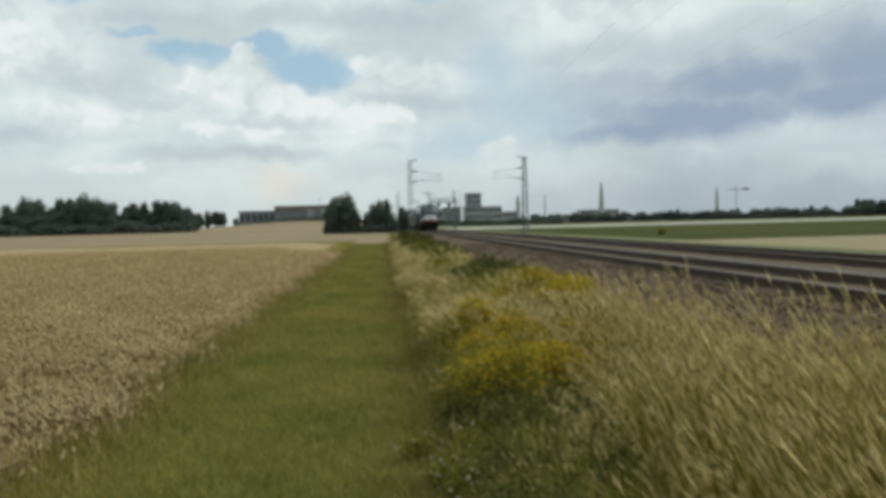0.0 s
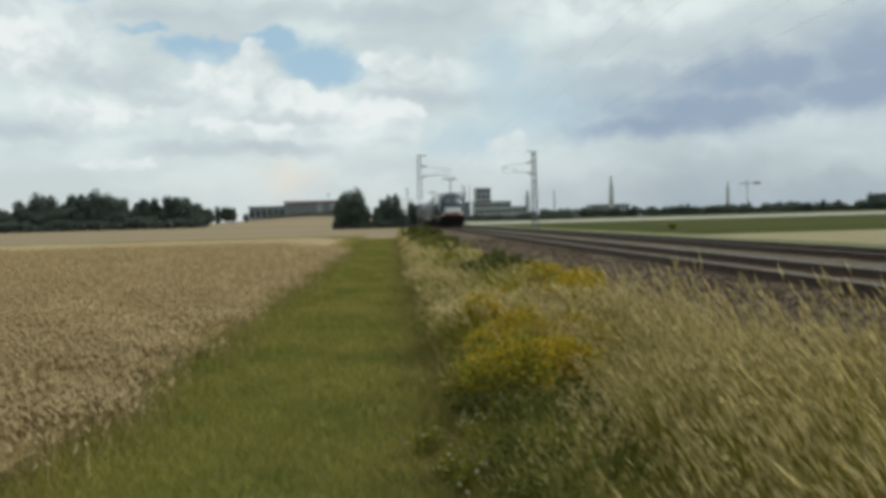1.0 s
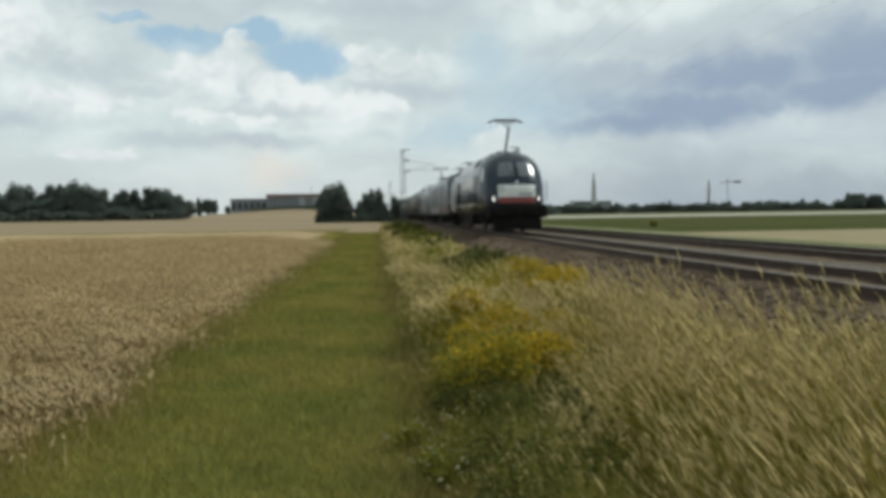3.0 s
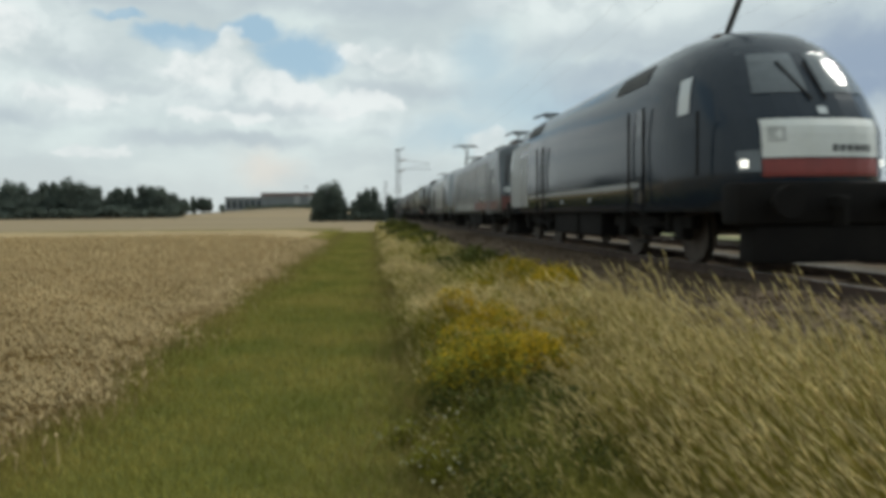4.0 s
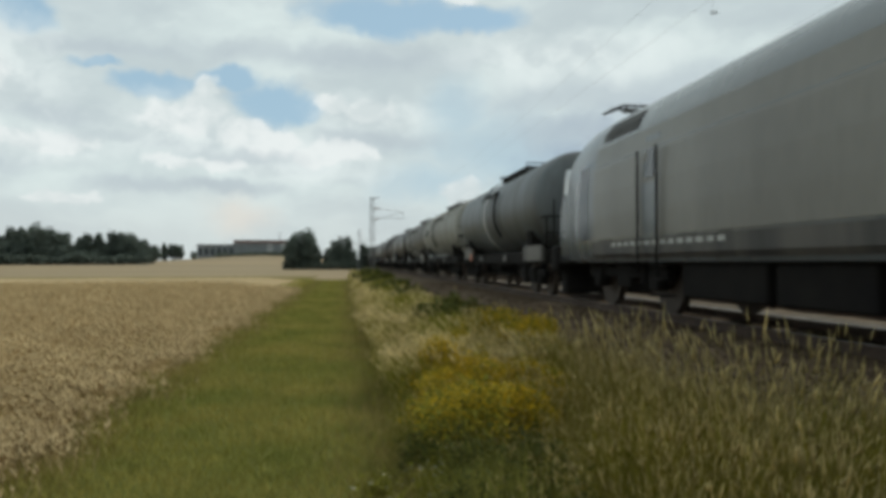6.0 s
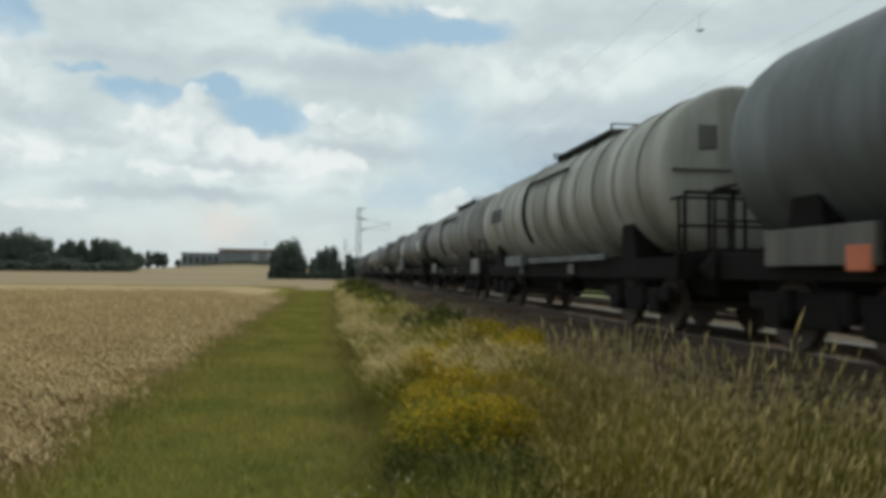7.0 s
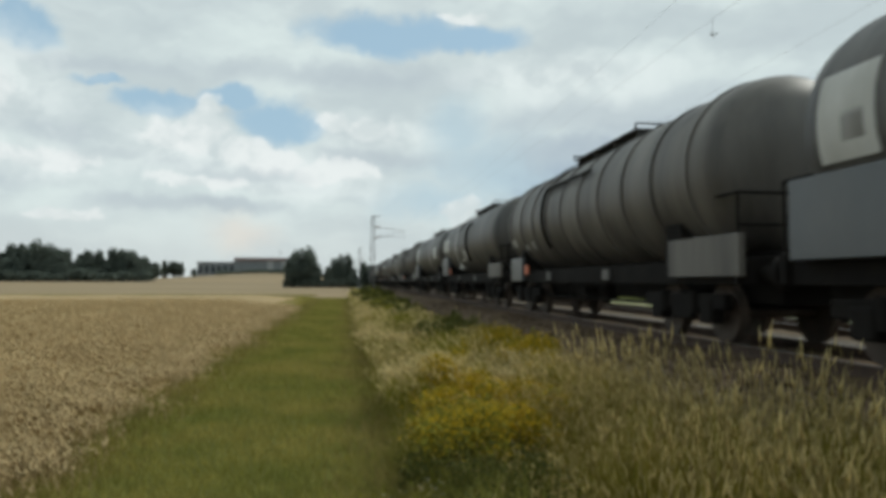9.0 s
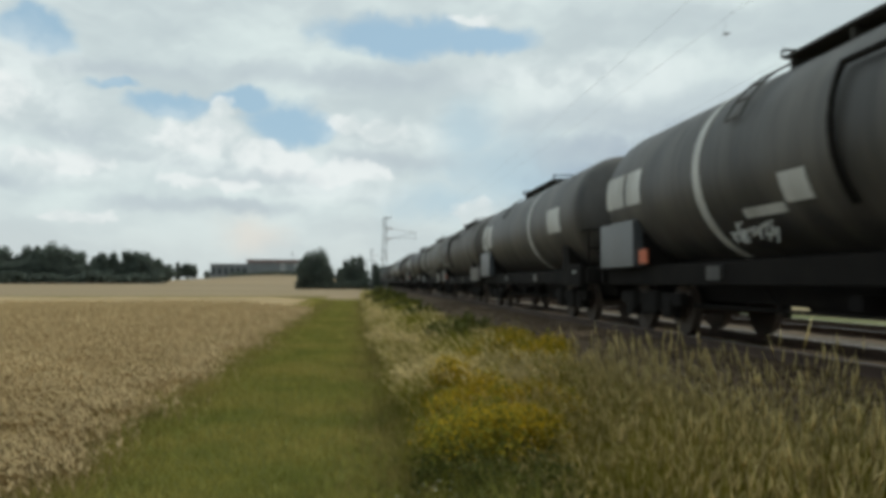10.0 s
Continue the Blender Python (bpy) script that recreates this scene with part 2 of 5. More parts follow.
M["wheat_stalk"] = material("wheat_stalk", (0.610, 0.468, 0.252), (0.450, 0.336, 0.174), 0.8, scale=0.9, fine=4, bump=0, vary=0.10, island=True, spec=0.2, through_light=0.3)
M["weed_leaf"] = material("weed_leaf", (0.250, 0.235, 0.036), (0.150, 0.150, 0.024), 0.75, scale=3, fine=15, bump=0, vary=0.35, island=True, spec=0.1, through_light=0.4)
M["dark_leaf"] = material("dark_herb_leaf", (0.098, 0.104, 0.024), (0.058, 0.066, 0.016), 0.75, scale=3, fine=15, bump=0, vary=0.35, island=True, spec=0.15, through_light=0.35)
M["yellow"] = material("yellow_blossom", (0.66, 0.44, 0.022), (0.44, 0.29, 0.018), 0.7, scale=6, fine=30, bump=0, vary=0.3, island=True, spec=0.2, through_light=0.35)
M["umbel"] = material("pale_blossom", (0.434, 0.406, 0.280), (0.315, 0.294, 0.196), 0.8, scale=6, fine=30, bump=0, vary=0.2, island=True, spec=0.2)
# leaf colour lifted and greyed, standing in for haze over the far trees
M["leaf"] = material("hazed_tree_leaf", (0.140, 0.166, 0.138), (0.100, 0.120, 0.100), 0.8, scale=0.4, fine=3, bump=0, vary=0.4, island=True, spec=0.2, through_light=0.5)
M["bark"] = material("bark", (0.10, 0.08, 0.06), (0.05, 0.04, 0.03), 0.9, scale=5, fine=30, bump=0.6, streak=(1, 1, 0.2))
# built things
M["concrete"] = material("weathered_concrete", (0.42, 0.42, 0.40), (0.33, 0.33, 0.31), 0.9, scale=0.3, fine=4, bump=0.2)
M["hall"] = material("hall_cladding", (0.20, 0.215, 0.22), (0.15, 0.16, 0.165), 0.7, scale=0.2, fine=2, bump=0.1)
M["hall_red"] = material("hall_fascia", (0.24, 0.17, 0.15), (0.18, 0.13, 0.12), 0.7, scale=0.2, fine=2, bump=0.1)
M["pale_wall"] = material("pale_render", (0.36, 0.365, 0.36), (0.29, 0.295, 0.29), 0.85, scale=0.2, fine=3, bump=0.1)
M["win"] = material("dark_glazing", (0.05, 0.06, 0.07), (0.03, 0.035, 0.04), 0.2, scale=1, fine=5, bump=0, spec=0.6)
M["mast"] = material("galvanised_mast", (0.20, 0.21, 0.21), (0.14, 0.145, 0.145), 0.6, 0.3, scale=3, fine=30, bump=0.1)
M["wire"] = material("copper_wire", (0.14, 0.13, 0.12), (0.09, 0.085, 0.08), 0.5, 0.6, scale=3, fine=30, bump=0)
M["insulator"] = material("insulator_glaze", (0.16, 0.09, 0.06), (0.12, 0.07, 0.05), 0.3, scale=3, fine=30, bump=0)
# train
M["black_paint"] = material("black_gloss_paint", (0.013, 0.020, 0.030), (0.020, 0.028, 0.040), 0.13, scale=0.7, fine=9, bump=0.01, streak=(1, 1, 0.3), c=(0.030, 0.036, 0.045), c_scale=0.5, c_amount=0.3, spec=0.3)
M["cab_grey"] = material("grey_paint", (0.30, 0.31, 0.31), (0.24, 0.245, 0.245), 0.4, scale=0.8, fine=9, bump=0.01, streak=(1, 1, 0.3), c=(0.18, 0.17, 0.155), c_amount=0.4)
M["silver"] = material("silver_paint", (0.361, 0.375, 0.380), (0.285, 0.294, 0.299), 0.38, 0.1, scale=0.8, fine=9, bump=0.01, streak=(1, 1, 0.3), c=(0.257, 0.247, 0.228), c_amount=0.5)
M["rib_grey"] = material("ribbed_grey_paint", (0.080, 0.090, 0.100), (0.055, 0.064, 0.072), 0.3, 0.1, scale=0.8, fine=9, bump=0.01, streak=(1, 1, 0.4), c=(0.11, 0.11, 0.11), c_amount=0.6)
M["white_paint"] = material("white_paint", (0.72, 0.72, 0.69), (0.62, 0.62, 0.58), 0.45, scale=2, fine=20, bump=0.01, c=(0.45, 0.42, 0.36), c_amount=0.3)
M["red_paint"] = material("red_paint", (0.26, 0.036, 0.027), (0.18, 0.03, 0.025), 0.45, scale=2, fine=20, bump=0.01, c=(0.22, 0.06, 0.045), c_amount=0.4)
M["faded_red"] = material("faded_red_paint", (0.17, 0.050, 0.040), (0.12, 0.042, 0.036), 0.5, scale=1, fine=12, bump=0.01, c=(0.10, 0.07, 0.06), c_amount=0.6)
M["orange_paint"] = material("orange_paint", (0.62, 0.16, 0.07), (0.50, 0.13, 0.06), 0.5, scale=2, fine=20, bump=0.01, c=(0.3, 0.11, 0.06), c_amount=0.3)
M["dull_white"] = material("grimy_white_paint", (0.62, 0.62, 0.60), (0.50, 0.50, 0.48), 0.6, scale=2.5, fine=14, bump=0.01, streak=(1, 1, 0.3), c=(0.24, 0.23, 0.20), c_scale=1.6, c_amount=0.5)
M["letter"] = material("dark_marking", (0.03, 0.032, 0.035), (0.045, 0.045, 0.045), 0.6, scale=4, fine=20, bump=0)
M["pale_letter"] = material("pale_marking", (0.5, 0.5, 0.48), (0.36, 0.36, 0.34), 0.6, scale=4, fine=20, bump=0)
M["roof"] = material("sooty_roof", (0.07, 0.068, 0.065), (0.045, 0.043, 0.041), 0.8, scale=1.5, fine=12, bump=0.1)
M["under"] = material("brake_dust_black", (0.014, 0.012, 0.010), (0.009, 0.008, 0.008), 0.9, scale=2, fine=20, bump=0.2, spec=0.15)
M["wheel"] = material("wheel_steel", (0.10, 0.075, 0.06), (0.06, 0.048, 0.04), 0.7, 0.4, scale=3, fine=20, bump=0.1)
M["glass"] = material("cab_glass", (0.05, 0.055, 0.06), (0.035, 0.04, 0.044), 0.2, scale=1, fine=5, bump=0, spec=0.9)
# grey base colour puts the sky's reflection into the glass
M["screen"] = material("grey_sheen_glass", (0.12, 0.135, 0.145), (0.06, 0.07, 0.08), 0.12, scale=0.8, fine=3, bump=0, spec=0.7)
M["slate_paint"] = material("slate_grey_paint", (0.155, 0.17, 0.18), (0.115, 0.128, 0.137), 0.27, scale=0.8, fine=9, bump=0.01, streak=(1, 1, 0.3), c=(0.09, 0.092, 0.09), c_amount=0.5, coat=0.2)
M["warm_grey"] = material("warm_grey_paint", (0.21, 0.20, 0.175), (0.165, 0.157, 0.138), 0.35, scale=0.8, fine=9, bump=0.01, streak=(1, 1, 0.3), c=(0.11, 0.105, 0.095), c_amount=0.4)
# side windows: bright reflection painted as a pale base; lamp lenses share it
M["glass_pale"] = material("pale_sheen_glass", (0.55, 0.57, 0.57), (0.48, 0.5, 0.5), 0.15, scale=1, fine=5, bump=0, spec=0.6)
M["panto"] = material("pantograph_steel", (0.11, 0.11, 0.11), (0.07, 0.07, 0.07), 0.5, 0.5, scale=3, fine=30, bump=0)
lampm = bpy.data.materials.new("headlamp_glow")
lampm.use_nodes = True
lampm.node_tree.nodes["Principled BSDF"].inputs["Base Color"].default_value = (0.9, 0.88, 0.8, 1)
lampm.node_tree.nodes["Principled BSDF"].inputs["Emission Color"].default_value = (1, 0.95, 0.85, 1)
lampm.node_tree.nodes["Principled BSDF"].inputs["Emission Strength"].default_value = 1.2
M["lamp"] = lampm


def tank_paint(name, a, b, c):
    return material(name, a, b, 0.5, 0.0, scale=1.6, fine=11, bump=0.03, streak=(1, 1.5, 0.16), c=c, c_scale=1.1, c_amount=0.9)


M["tank_slate"] = tank_paint("slate_tank", (0.130, 0.146, 0.152), (0.085, 0.095, 0.10), (0.050, 0.050, 0.048))
M["tank_beige"] = tank_paint("beige_tank", (0.42, 0.41, 0.37), (0.31, 0.30, 0.265), (0.15, 0.145, 0.115))
M["tank_grey"] = tank_paint("dusty_grey_tank", (0.26, 0.255, 0.24), (0.175, 0.168, 0.155), (0.075, 0.062, 0.050))
M["tank_black"] = tank_paint("black_tank", (0.050, 0.048, 0.047), (0.030, 0.029, 0.028), (0.105, 0.096, 0.085))
M["tank_brown"] = tank_paint("brown_grey_tank", (0.080, 0.072, 0.064), (0.045, 0.041, 0.037), (0.145, 0.132, 0.115))

# ------------------------------------------------------------------ mesh helpers


def add_box(bm, x0, x1, y0, y1, z0, z1, bevel=0.0):
    g = bmesh.ops.create_cube(bm, size=1.0, matrix=Matrix.LocRotScale(((x0 + x1) / 2, (y0 + y1) / 2, (z0 + z1) / 2), None, (abs(x1 - x0), abs(y1 - y0), abs(z1 - z0))))
    if bevel:
        edges = {e for v in g["verts"] for e in v.link_edges}
        bmesh.ops.bevel(bm, geom=list(edges), offset=bevel, segments=2, affect="EDGES", profile=0.5)
    return g


def add_bar(bm, p, q, r, seg=6, r2=None):
    p, q = Vector(p), Vector(q)
    d = q - p
    mtx = Matrix.Translation((p + q) / 2) @ d.to_track_quat("Z", "Y").to_matrix().to_4x4()
    bmesh.ops.create_cone(bm, cap_ends=True, segments=seg, radius1=r, radius2=r if r2 is None else r2, depth=d.length, matrix=mtx)


def add_disc(bm, c, r, w, seg=20):
    """A disc whose axis runs across the track."""
    bmesh.ops.create_cone(bm, cap_ends=True, segments=seg, radius1=r, radius2=r, depth=w, matrix=Matrix.Translation(c) @ Matrix.Rotation(radians(90), 4, "Y"))


def part(name, bm, mt, parent=None, label="", smooth=False):
    me = bpy.data.meshes.new(name)
    bm.to_mesh(me)
    bm.free()
    me.materials.append(M[mt] if isinstance(mt, str) else mt)
    if smooth:
        for p in me.polygons:
            p.use_smooth = True
        me.set_sharp_from_angle(angle=radians(38))
    ob = new(name, me)
    ob.parent = parent
    if label:
        ob["label"] = label
    return ob


def box_part(name, dims, mt, parent, bevel=0.0, label=""):
    bm = bmesh.new()
    add_box(bm, *dims, bevel=bevel)
    return part(name, bm, mt, parent, label)


def bars_part(name, bars, mt, parent, r=0.02, seg=6, label=""):
    bm = bmesh.new()
    for p, q in bars:
        add_bar(bm, p, q, r, seg)
    return part(name, bm, mt, parent, label)


def raw_mesh(name, verts, faces, mt, parent=None):
    """An object from numpy arrays of vertices and of equal-sided faces."""
    me = bpy.data.meshes.new(name)
    verts, faces = np.asarray(verts, np.float32), np.asarray(faces, np.int32)
    k = faces.shape[1]
    me.vertices.add(len(verts))
    me.vertices.foreach_set("co", verts.ravel())
    me.loops.add(faces.size)
    me.loops.foreach_set("vertex_index", faces.ravel())
    me.polygons.add(len(faces))
    me.polygons.foreach_set("loop_start", np.arange(0, faces.size, k, dtype=np.int32))
    me.update(calc_edges=True)
    me.validate()
    me.materials.append(M[mt])
    ob = new(name, me)
    ob.parent = parent
    return ob


def thing(name, m=None, label="", category="", group="", kind=""):
    e = new(name)
    e.empty_display_size = 0.2
    if m is not None:
        e.matrix_world = m
    return tagged(e, label, category, group, kind)


# ------------------------------------------------------------------ ground


def rise(x, y):
    """The land: flat by the line, a low swell under the hall far off."""
    x, y = np.asarray(x, float), np.asarray(y, float)
    swell = 6.2 * np.exp(-((x + 48) / 55) ** 2 - ((y - 500) / 130) ** 2) + 1.6 * np.exp(-((x + 150) / 90) ** 2 - ((y - 420) / 140) ** 2)
    bank = 0.16 * np.clip((x - 1.0) / 2.4, 0, 1)
    return swell + bank


def grid_sheet(name, xs, ys, height, pick, mats, label, category="ground"):
    X, Y = np.meshgrid(xs, ys)
    V = np.stack([X, Y, height(X, Y)], -1).reshape(-1, 3)
    nx, ny = len(xs), len(ys)
    i = (np.arange(ny - 1)[:, None] * nx + np.arange(nx - 1)[None, :]).ravel()
    F = np.stack([i, i + 1, i + nx + 1, i + nx], 1)
    ob = raw_mesh(name, V, F, mats[0])
    for mt in mats[1:]:
        ob.data.materials.append(M[mt])
    c = V[F].mean(1)
    ob.data.polygons.foreach_set("material_index", np.array([mats.index(pick(a, b)) for a, b in c[:, :2]], np.int32))
    return tagged(ob, label, category, kind="structure")


def ground_kind(x, y):
    if -3.2 <= x < 0.85:
        return "path" if y < 66 else "verge" if y < 72 else "straw_far" if y < 400 else "meadow"
    if x < -3.2:
        return "soil" if y < 62 and x > -300 else "verge" if y < 90 else ("straw_far" if y < 700 else "meadow")
    if x < 14.4:
        return "verge" if y < 240 else "meadow"
    if y < 50 and x > 19.5:
        return "tan"
    if x < 20.5:
        return "meadow"
    if y < 185:
        return "crop"
    if y < 300:
        return "pale_strip"
    return "meadow"


XS = sorted({-3500, -2000, -1000, -600, -400, -300, *range(-240, -20, 12), -18, -12, -8, -5, -3.2, -2.4, -1.6, -0.8, 0, 0.85, 1.4, 2.0, 2.7, 3.4, 4.2, 6.5, 9, 11.5, 14.4, 19.5, 20.5, 30, 50, 80, 120, 200, 300, 500, 900, 2000, 3500})
YS = sorted({-400, -100, -30, -8, *range(0, 62, 4), 62, 66, 72, 90, 120, 150, 185, 210, 240, 270, *range(300, 800, 25), 900, 1200, 2000, 4200})
ground = grid_sheet("ground", XS, YS, rise, ground_kind, ["path", "soil", "straw_far", "verge", "meadow", "tan", "crop", "pale_strip"], "flat farmland with mown grass path, stubble and green crop")

# ------------------------------------------------------------------ blades, stalks and leaves
RNG = np.random.default_rng(7)


def blades(px, py, pz, h, w, lean, bend, segs=2, rng=RNG):
    """Tapered blades as triangles: base points, heights, widths, lean (dx, dy per height) and a bend at the tip."""
    n = len(px)
    ang = rng.uniform(0, math.pi, n)
    sx, sy = np.cos(ang) * w / 2, np.sin(ang) * w / 2
    lx, ly = lean
    V, F = [], []
    for k in range(segs + 1):
        f = k / segs
        cx = px + lx * h * f + bend[0] * h * f * f
        cy = py + ly * h * f + bend[1] * h * f * f
        cz = pz + h * f * (1 - 0.12 * f * np.hypot(lx + bend[0], ly + bend[1]))
        t = 1 - 0.85 * f
        if k < segs:
            V += [np.stack([cx - sx * t, cy - sy * t, cz], 1), np.stack([cx + sx * t, cy + sy * t, cz], 1)]
        else:
            V += [np.stack([cx, cy, cz], 1)]
    cols = len(V)
    V = np.stack(V, 1).reshape(-1, 3)
    b = np.arange(n) * cols
    for k in range(segs):
        a = b + 2 * k
        if k < segs - 1:
            F += [np.stack([a, a + 1, a + 3], 1), np.stack([a, a + 3, a + 2], 1)]
        else:
            F += [np.stack([a, a + 1, a + 2], 1)]
    return V, np.concatenate(F)


def spindles(cx, cy, cz, dx, dy, dz, w):
    """Thin double cones: ears of wheat, seed heads."""
    n = len(cx)
    base, top = np.stack([cx, cy, cz], 1), np.stack([cx + dx, cy + dy, cz + dz], 1)
    mid = base * 0.6 + top * 0.4
    V = np.stack([base, mid + np.stack([w, 0 * w, 0 * w], 1), mid + np.stack([-w * 0.5, w * 0.87, 0 * w], 1), mid + np.stack([-w * 0.5, -w * 0.87, 0 * w], 1), top], 1).reshape(-1, 3)
    b = np.arange(n)[:, None] * 5
    F = np.concatenate([b + np.array(t) for t in ((0, 1, 2), (0, 2, 3), (0, 3, 1), (4, 2, 1), (4, 3, 2), (4, 1, 3))])
    return V, F


def join(*sets):
    V, F, o = [], [], 0
    for v, f in sets:
        V.append(v), F.append(f + o)
        o += len(v)
    return np.concatenate(V), np.concatenate(F)


def leaf_cards(centres, size, rng, flat=0.5):
    """Small four-cornered leaves, turned at random."""
    n = len(centres)
    a = rng.normal(size=(n, 3))
    a /= np.linalg.norm(a, axis=1)[:, None]
    b = np.cross(a, rng.normal(size=(n, 3)))
    b /= np.linalg.norm(b, axis=1)[:, None]
    s = size * rng.uniform(0.6, 1.3, (n, 1))
    V = np.stack([centres - a * s, centres + b * s * flat, centres + a * s, centres - b * s * flat], 1).reshape(-1, 3)
    return V, np.arange(n)[:, None] * 4 + np.array([[0, 1, 2, 3]])


def wheat():
    canopy_x = sorted({-240, -160, -110, -80, -60, -48, *np.arange(-40, -12, 2.0), *np.arange(-12, -2.4, 0.4), -2.55})
    ys = sorted({-8, -4, *np.arange(0, 30, 0.5), *np.arange(30, 62, 1.0)})
    r = np.random.default_rng(3)

    def top(X, Y):
        near = np.clip((X + 7.0) / 4.4, 0, 1)
        return 0.40 - 0.36 * near ** 1.2 + r.normal(0, 0.025, X.shape)
    ob = grid_sheet("wheat_field", canopy_x, ys, top, lambda a, b: "straw", ["straw"], "ripe golden brown wheat standing in a field", "crop")
    # stalks with ears where the field is near
    n = 150000
    y = np.where(r.random(n) < 0.06, r.uniform(-8, 2, n), 1.5 + 40 * r.random(n) ** 1.9)
    x = -2.7 - (1.5 + 0.75 * np.maximum(y, 2)) * r.random(n) ** 1.25
    x += np.where(r.random(n) < 0.5, np.abs(r.normal(0, 0.28, n)), 0)
    x += 0.22 * np.sin(y * 1.7) * np.sin(y * 0.61 + 1.0) + 0.10 * np.sin(y * 4.3)
    keep = np.sin(x * 2.9 + 1.3 * np.sin(y * 1.1)) * np.sin(y * 2.3 + 0.9 * np.sin(x * 1.7)) + r.normal(0, 0.35, n) < 0.62
    x, y = x[keep], y[keep]
    n = len(x)
    h = r.normal(0.54, 0.07, n) * np.clip(0.32 + (-2.5 - x) * 0.18, 0.26, 1)
    lean = (r.normal(-0.05, 0.25, n), r.normal(0.05, 0.25, n))
    V1, F1 = blades(x, y, np.full(n, 0.0), h, 0.011 + 0.0005 * np.maximum(y, 0), lean, (0, 0), 1, r)
    tx, ty = x + lean[0] * h, y + lean[1] * h
    V2, F2 = spindles(tx, ty, h * 0.95, r.normal(-0.03, 0.04, n), r.normal(0, 0.04, n), r.uniform(0.02, 0.10, n), 0.010 + 0.0006 * np.maximum(y, 0))
    o = raw_mesh("wheat_stalks", *join((V1, F1), (V2, F2)), "wheat_stalk")
    tagged(o, "ripe brown wheat stalks with drooping ears", "crop", kind="stuff")


def turf():
    r = np.random.default_rng(4)
    n = 220000
    y = np.where(r.random(n) < 0.08, r.uniform(-8, 2, n), 2.0 + 64 * r.random(n) ** 2.2)
    x = r.uniform(-2.9, 1.05, n)
    x = np.where(x < -2.4, x - r.random(n) ** 2 * 1.3, x)
    edge = np.abs((x + 0.8) / 1.75)
    h = r.uniform(0.03, 0.10, n) * (1 + 1.0 * np.clip(edge - 0.7, 0, 1) * 3 + 4.0 * np.clip((x - 0.4) / 0.6, 0, 1))
    V, F = blades(x, y, np.zeros(n), h, 0.006 + 0.0008 * np.maximum(y, 0), (r.normal(0, 0.45, n), r.normal(0, 0.45, n)), (0, 0), 1, r)
    tagged(raw_mesh("path_grass", V, F, "turf_blade"), "short trodden green grass on a field path", "grass", kind="stuff")


def path_margins():
    """Straw-coloured short grass where the path meets the wheat and the bank."""
    r = np.random.default_rng(14)
    n = 46000
    y = np.where(r.random(n) < 0.08, r.uniform(-8, 2, n), 2.0 + 58 * r.random(n) ** 2.0)
    left = r.random(n) < 0.62
    x = np.where(left, -2.55 + np.abs(r.normal(0, 0.34, n)) - 0.35 * r.random(n), 0.55 - np.abs(r.normal(0, 0.38, n)) + 0.4 * r.random(n))
    x += 0.15 * np.sin(y * 1.1) * np.sin(y * 0.43)
    h = r.uniform(0.04, 0.16, n) * np.where(left, 1.0, 1.25)
    V, F = blades(x, y, np.zeros(n), h, 0.006 + 0.0008 * np.maximum(y, 0), (r.normal(0, 0.5, n), r.normal(0, 0.5, n)), (0, 0), 1, r)
    tagged(raw_mesh("margin_grass", V, F, "margin_blade"), "short dry grass along the edges of the path", "grass", kind="stuff")


def verge_far():
    """Grass of the bank beyond the tufts that sway."""
    r = np.random.default_rng(5)
    n = 150000
    y = np.where(r.random(n) < 0.06, r.uniform(-8, 2, n), 8.0 + 75 * r.random(n) ** 1.7)
    x = 0.45 + 0.30 * np.clip((15 - y) / 6, 0, 1) + r.random(n) ** 0.75 * (1.85 + 0.012 * np.maximum(y, 0)) + 0.16 * np.sin(y * 0.9) * np.sin(y * 0.37 + 1)
    x = np.where(y < 3, np.maximum(x, 0.8), x)
    clump = 0.5 + 0.5 * np.sin(y * 0.83 + 1.9 * np.sin(x * 1.3)) * np.sin(x * 2.7 + 0.7 * np.sin(y * 0.47))
    h = r.uniform(0.22, 0.80, n) * (0.40 + 0.60 * np.clip((x - 0.3) / 1.0, 0, 1)) * (0.62 + 0.5 * clump)
    lean = (r.normal(-0.22, 0.25, n), r.normal(0.05, 0.25, n))
    V, F = blades(x, y, rise(x, y), h, 0.007 + 0.0009 * np.maximum(y, 0), lean, (-0.16, 0), 2, r)
    green = r.random(n) < 0.42 + 0.34 * np.clip((x - 1.0) / 0.5, 0, 1) + 0.7 * (clump - 0.5) + 0.2 * np.clip((y - 20) / 15, 0, 1)
    fidx = F[:, 0] // 5
    for name, keep, mt, lab in (("bank_grass", ~green, "grass_dry", "tall dry straw-coloured grass on the railway bank"), ("bank_greenery", green, "grass_green", "green grass and weeds on the railway bank")):
        tagged(raw_mesh(name, V, F[keep[fidx]], mt), lab, "grass", kind="stuff")
    m2 = (~green) & (r.random(n) < 0.42)
    k = m2.sum()
    S = spindles((x + lean[0] * h - 0.16 * h)[m2], (y + lean[1] * h)[m2], (rise(x, y) + h * 0.93)[m2], r.normal(-0.06, 0.04, k), r.normal(0, 0.03, k), r.uniform(0.05, 0.13, k), 0.006 + 0.0007 * np.maximum(y[m2], 0))
    tagged(raw_mesh("bank_seed_heads", *S, "grass_seed"), "pale feathery seed heads of dry grass", "grass", kind="stuff")


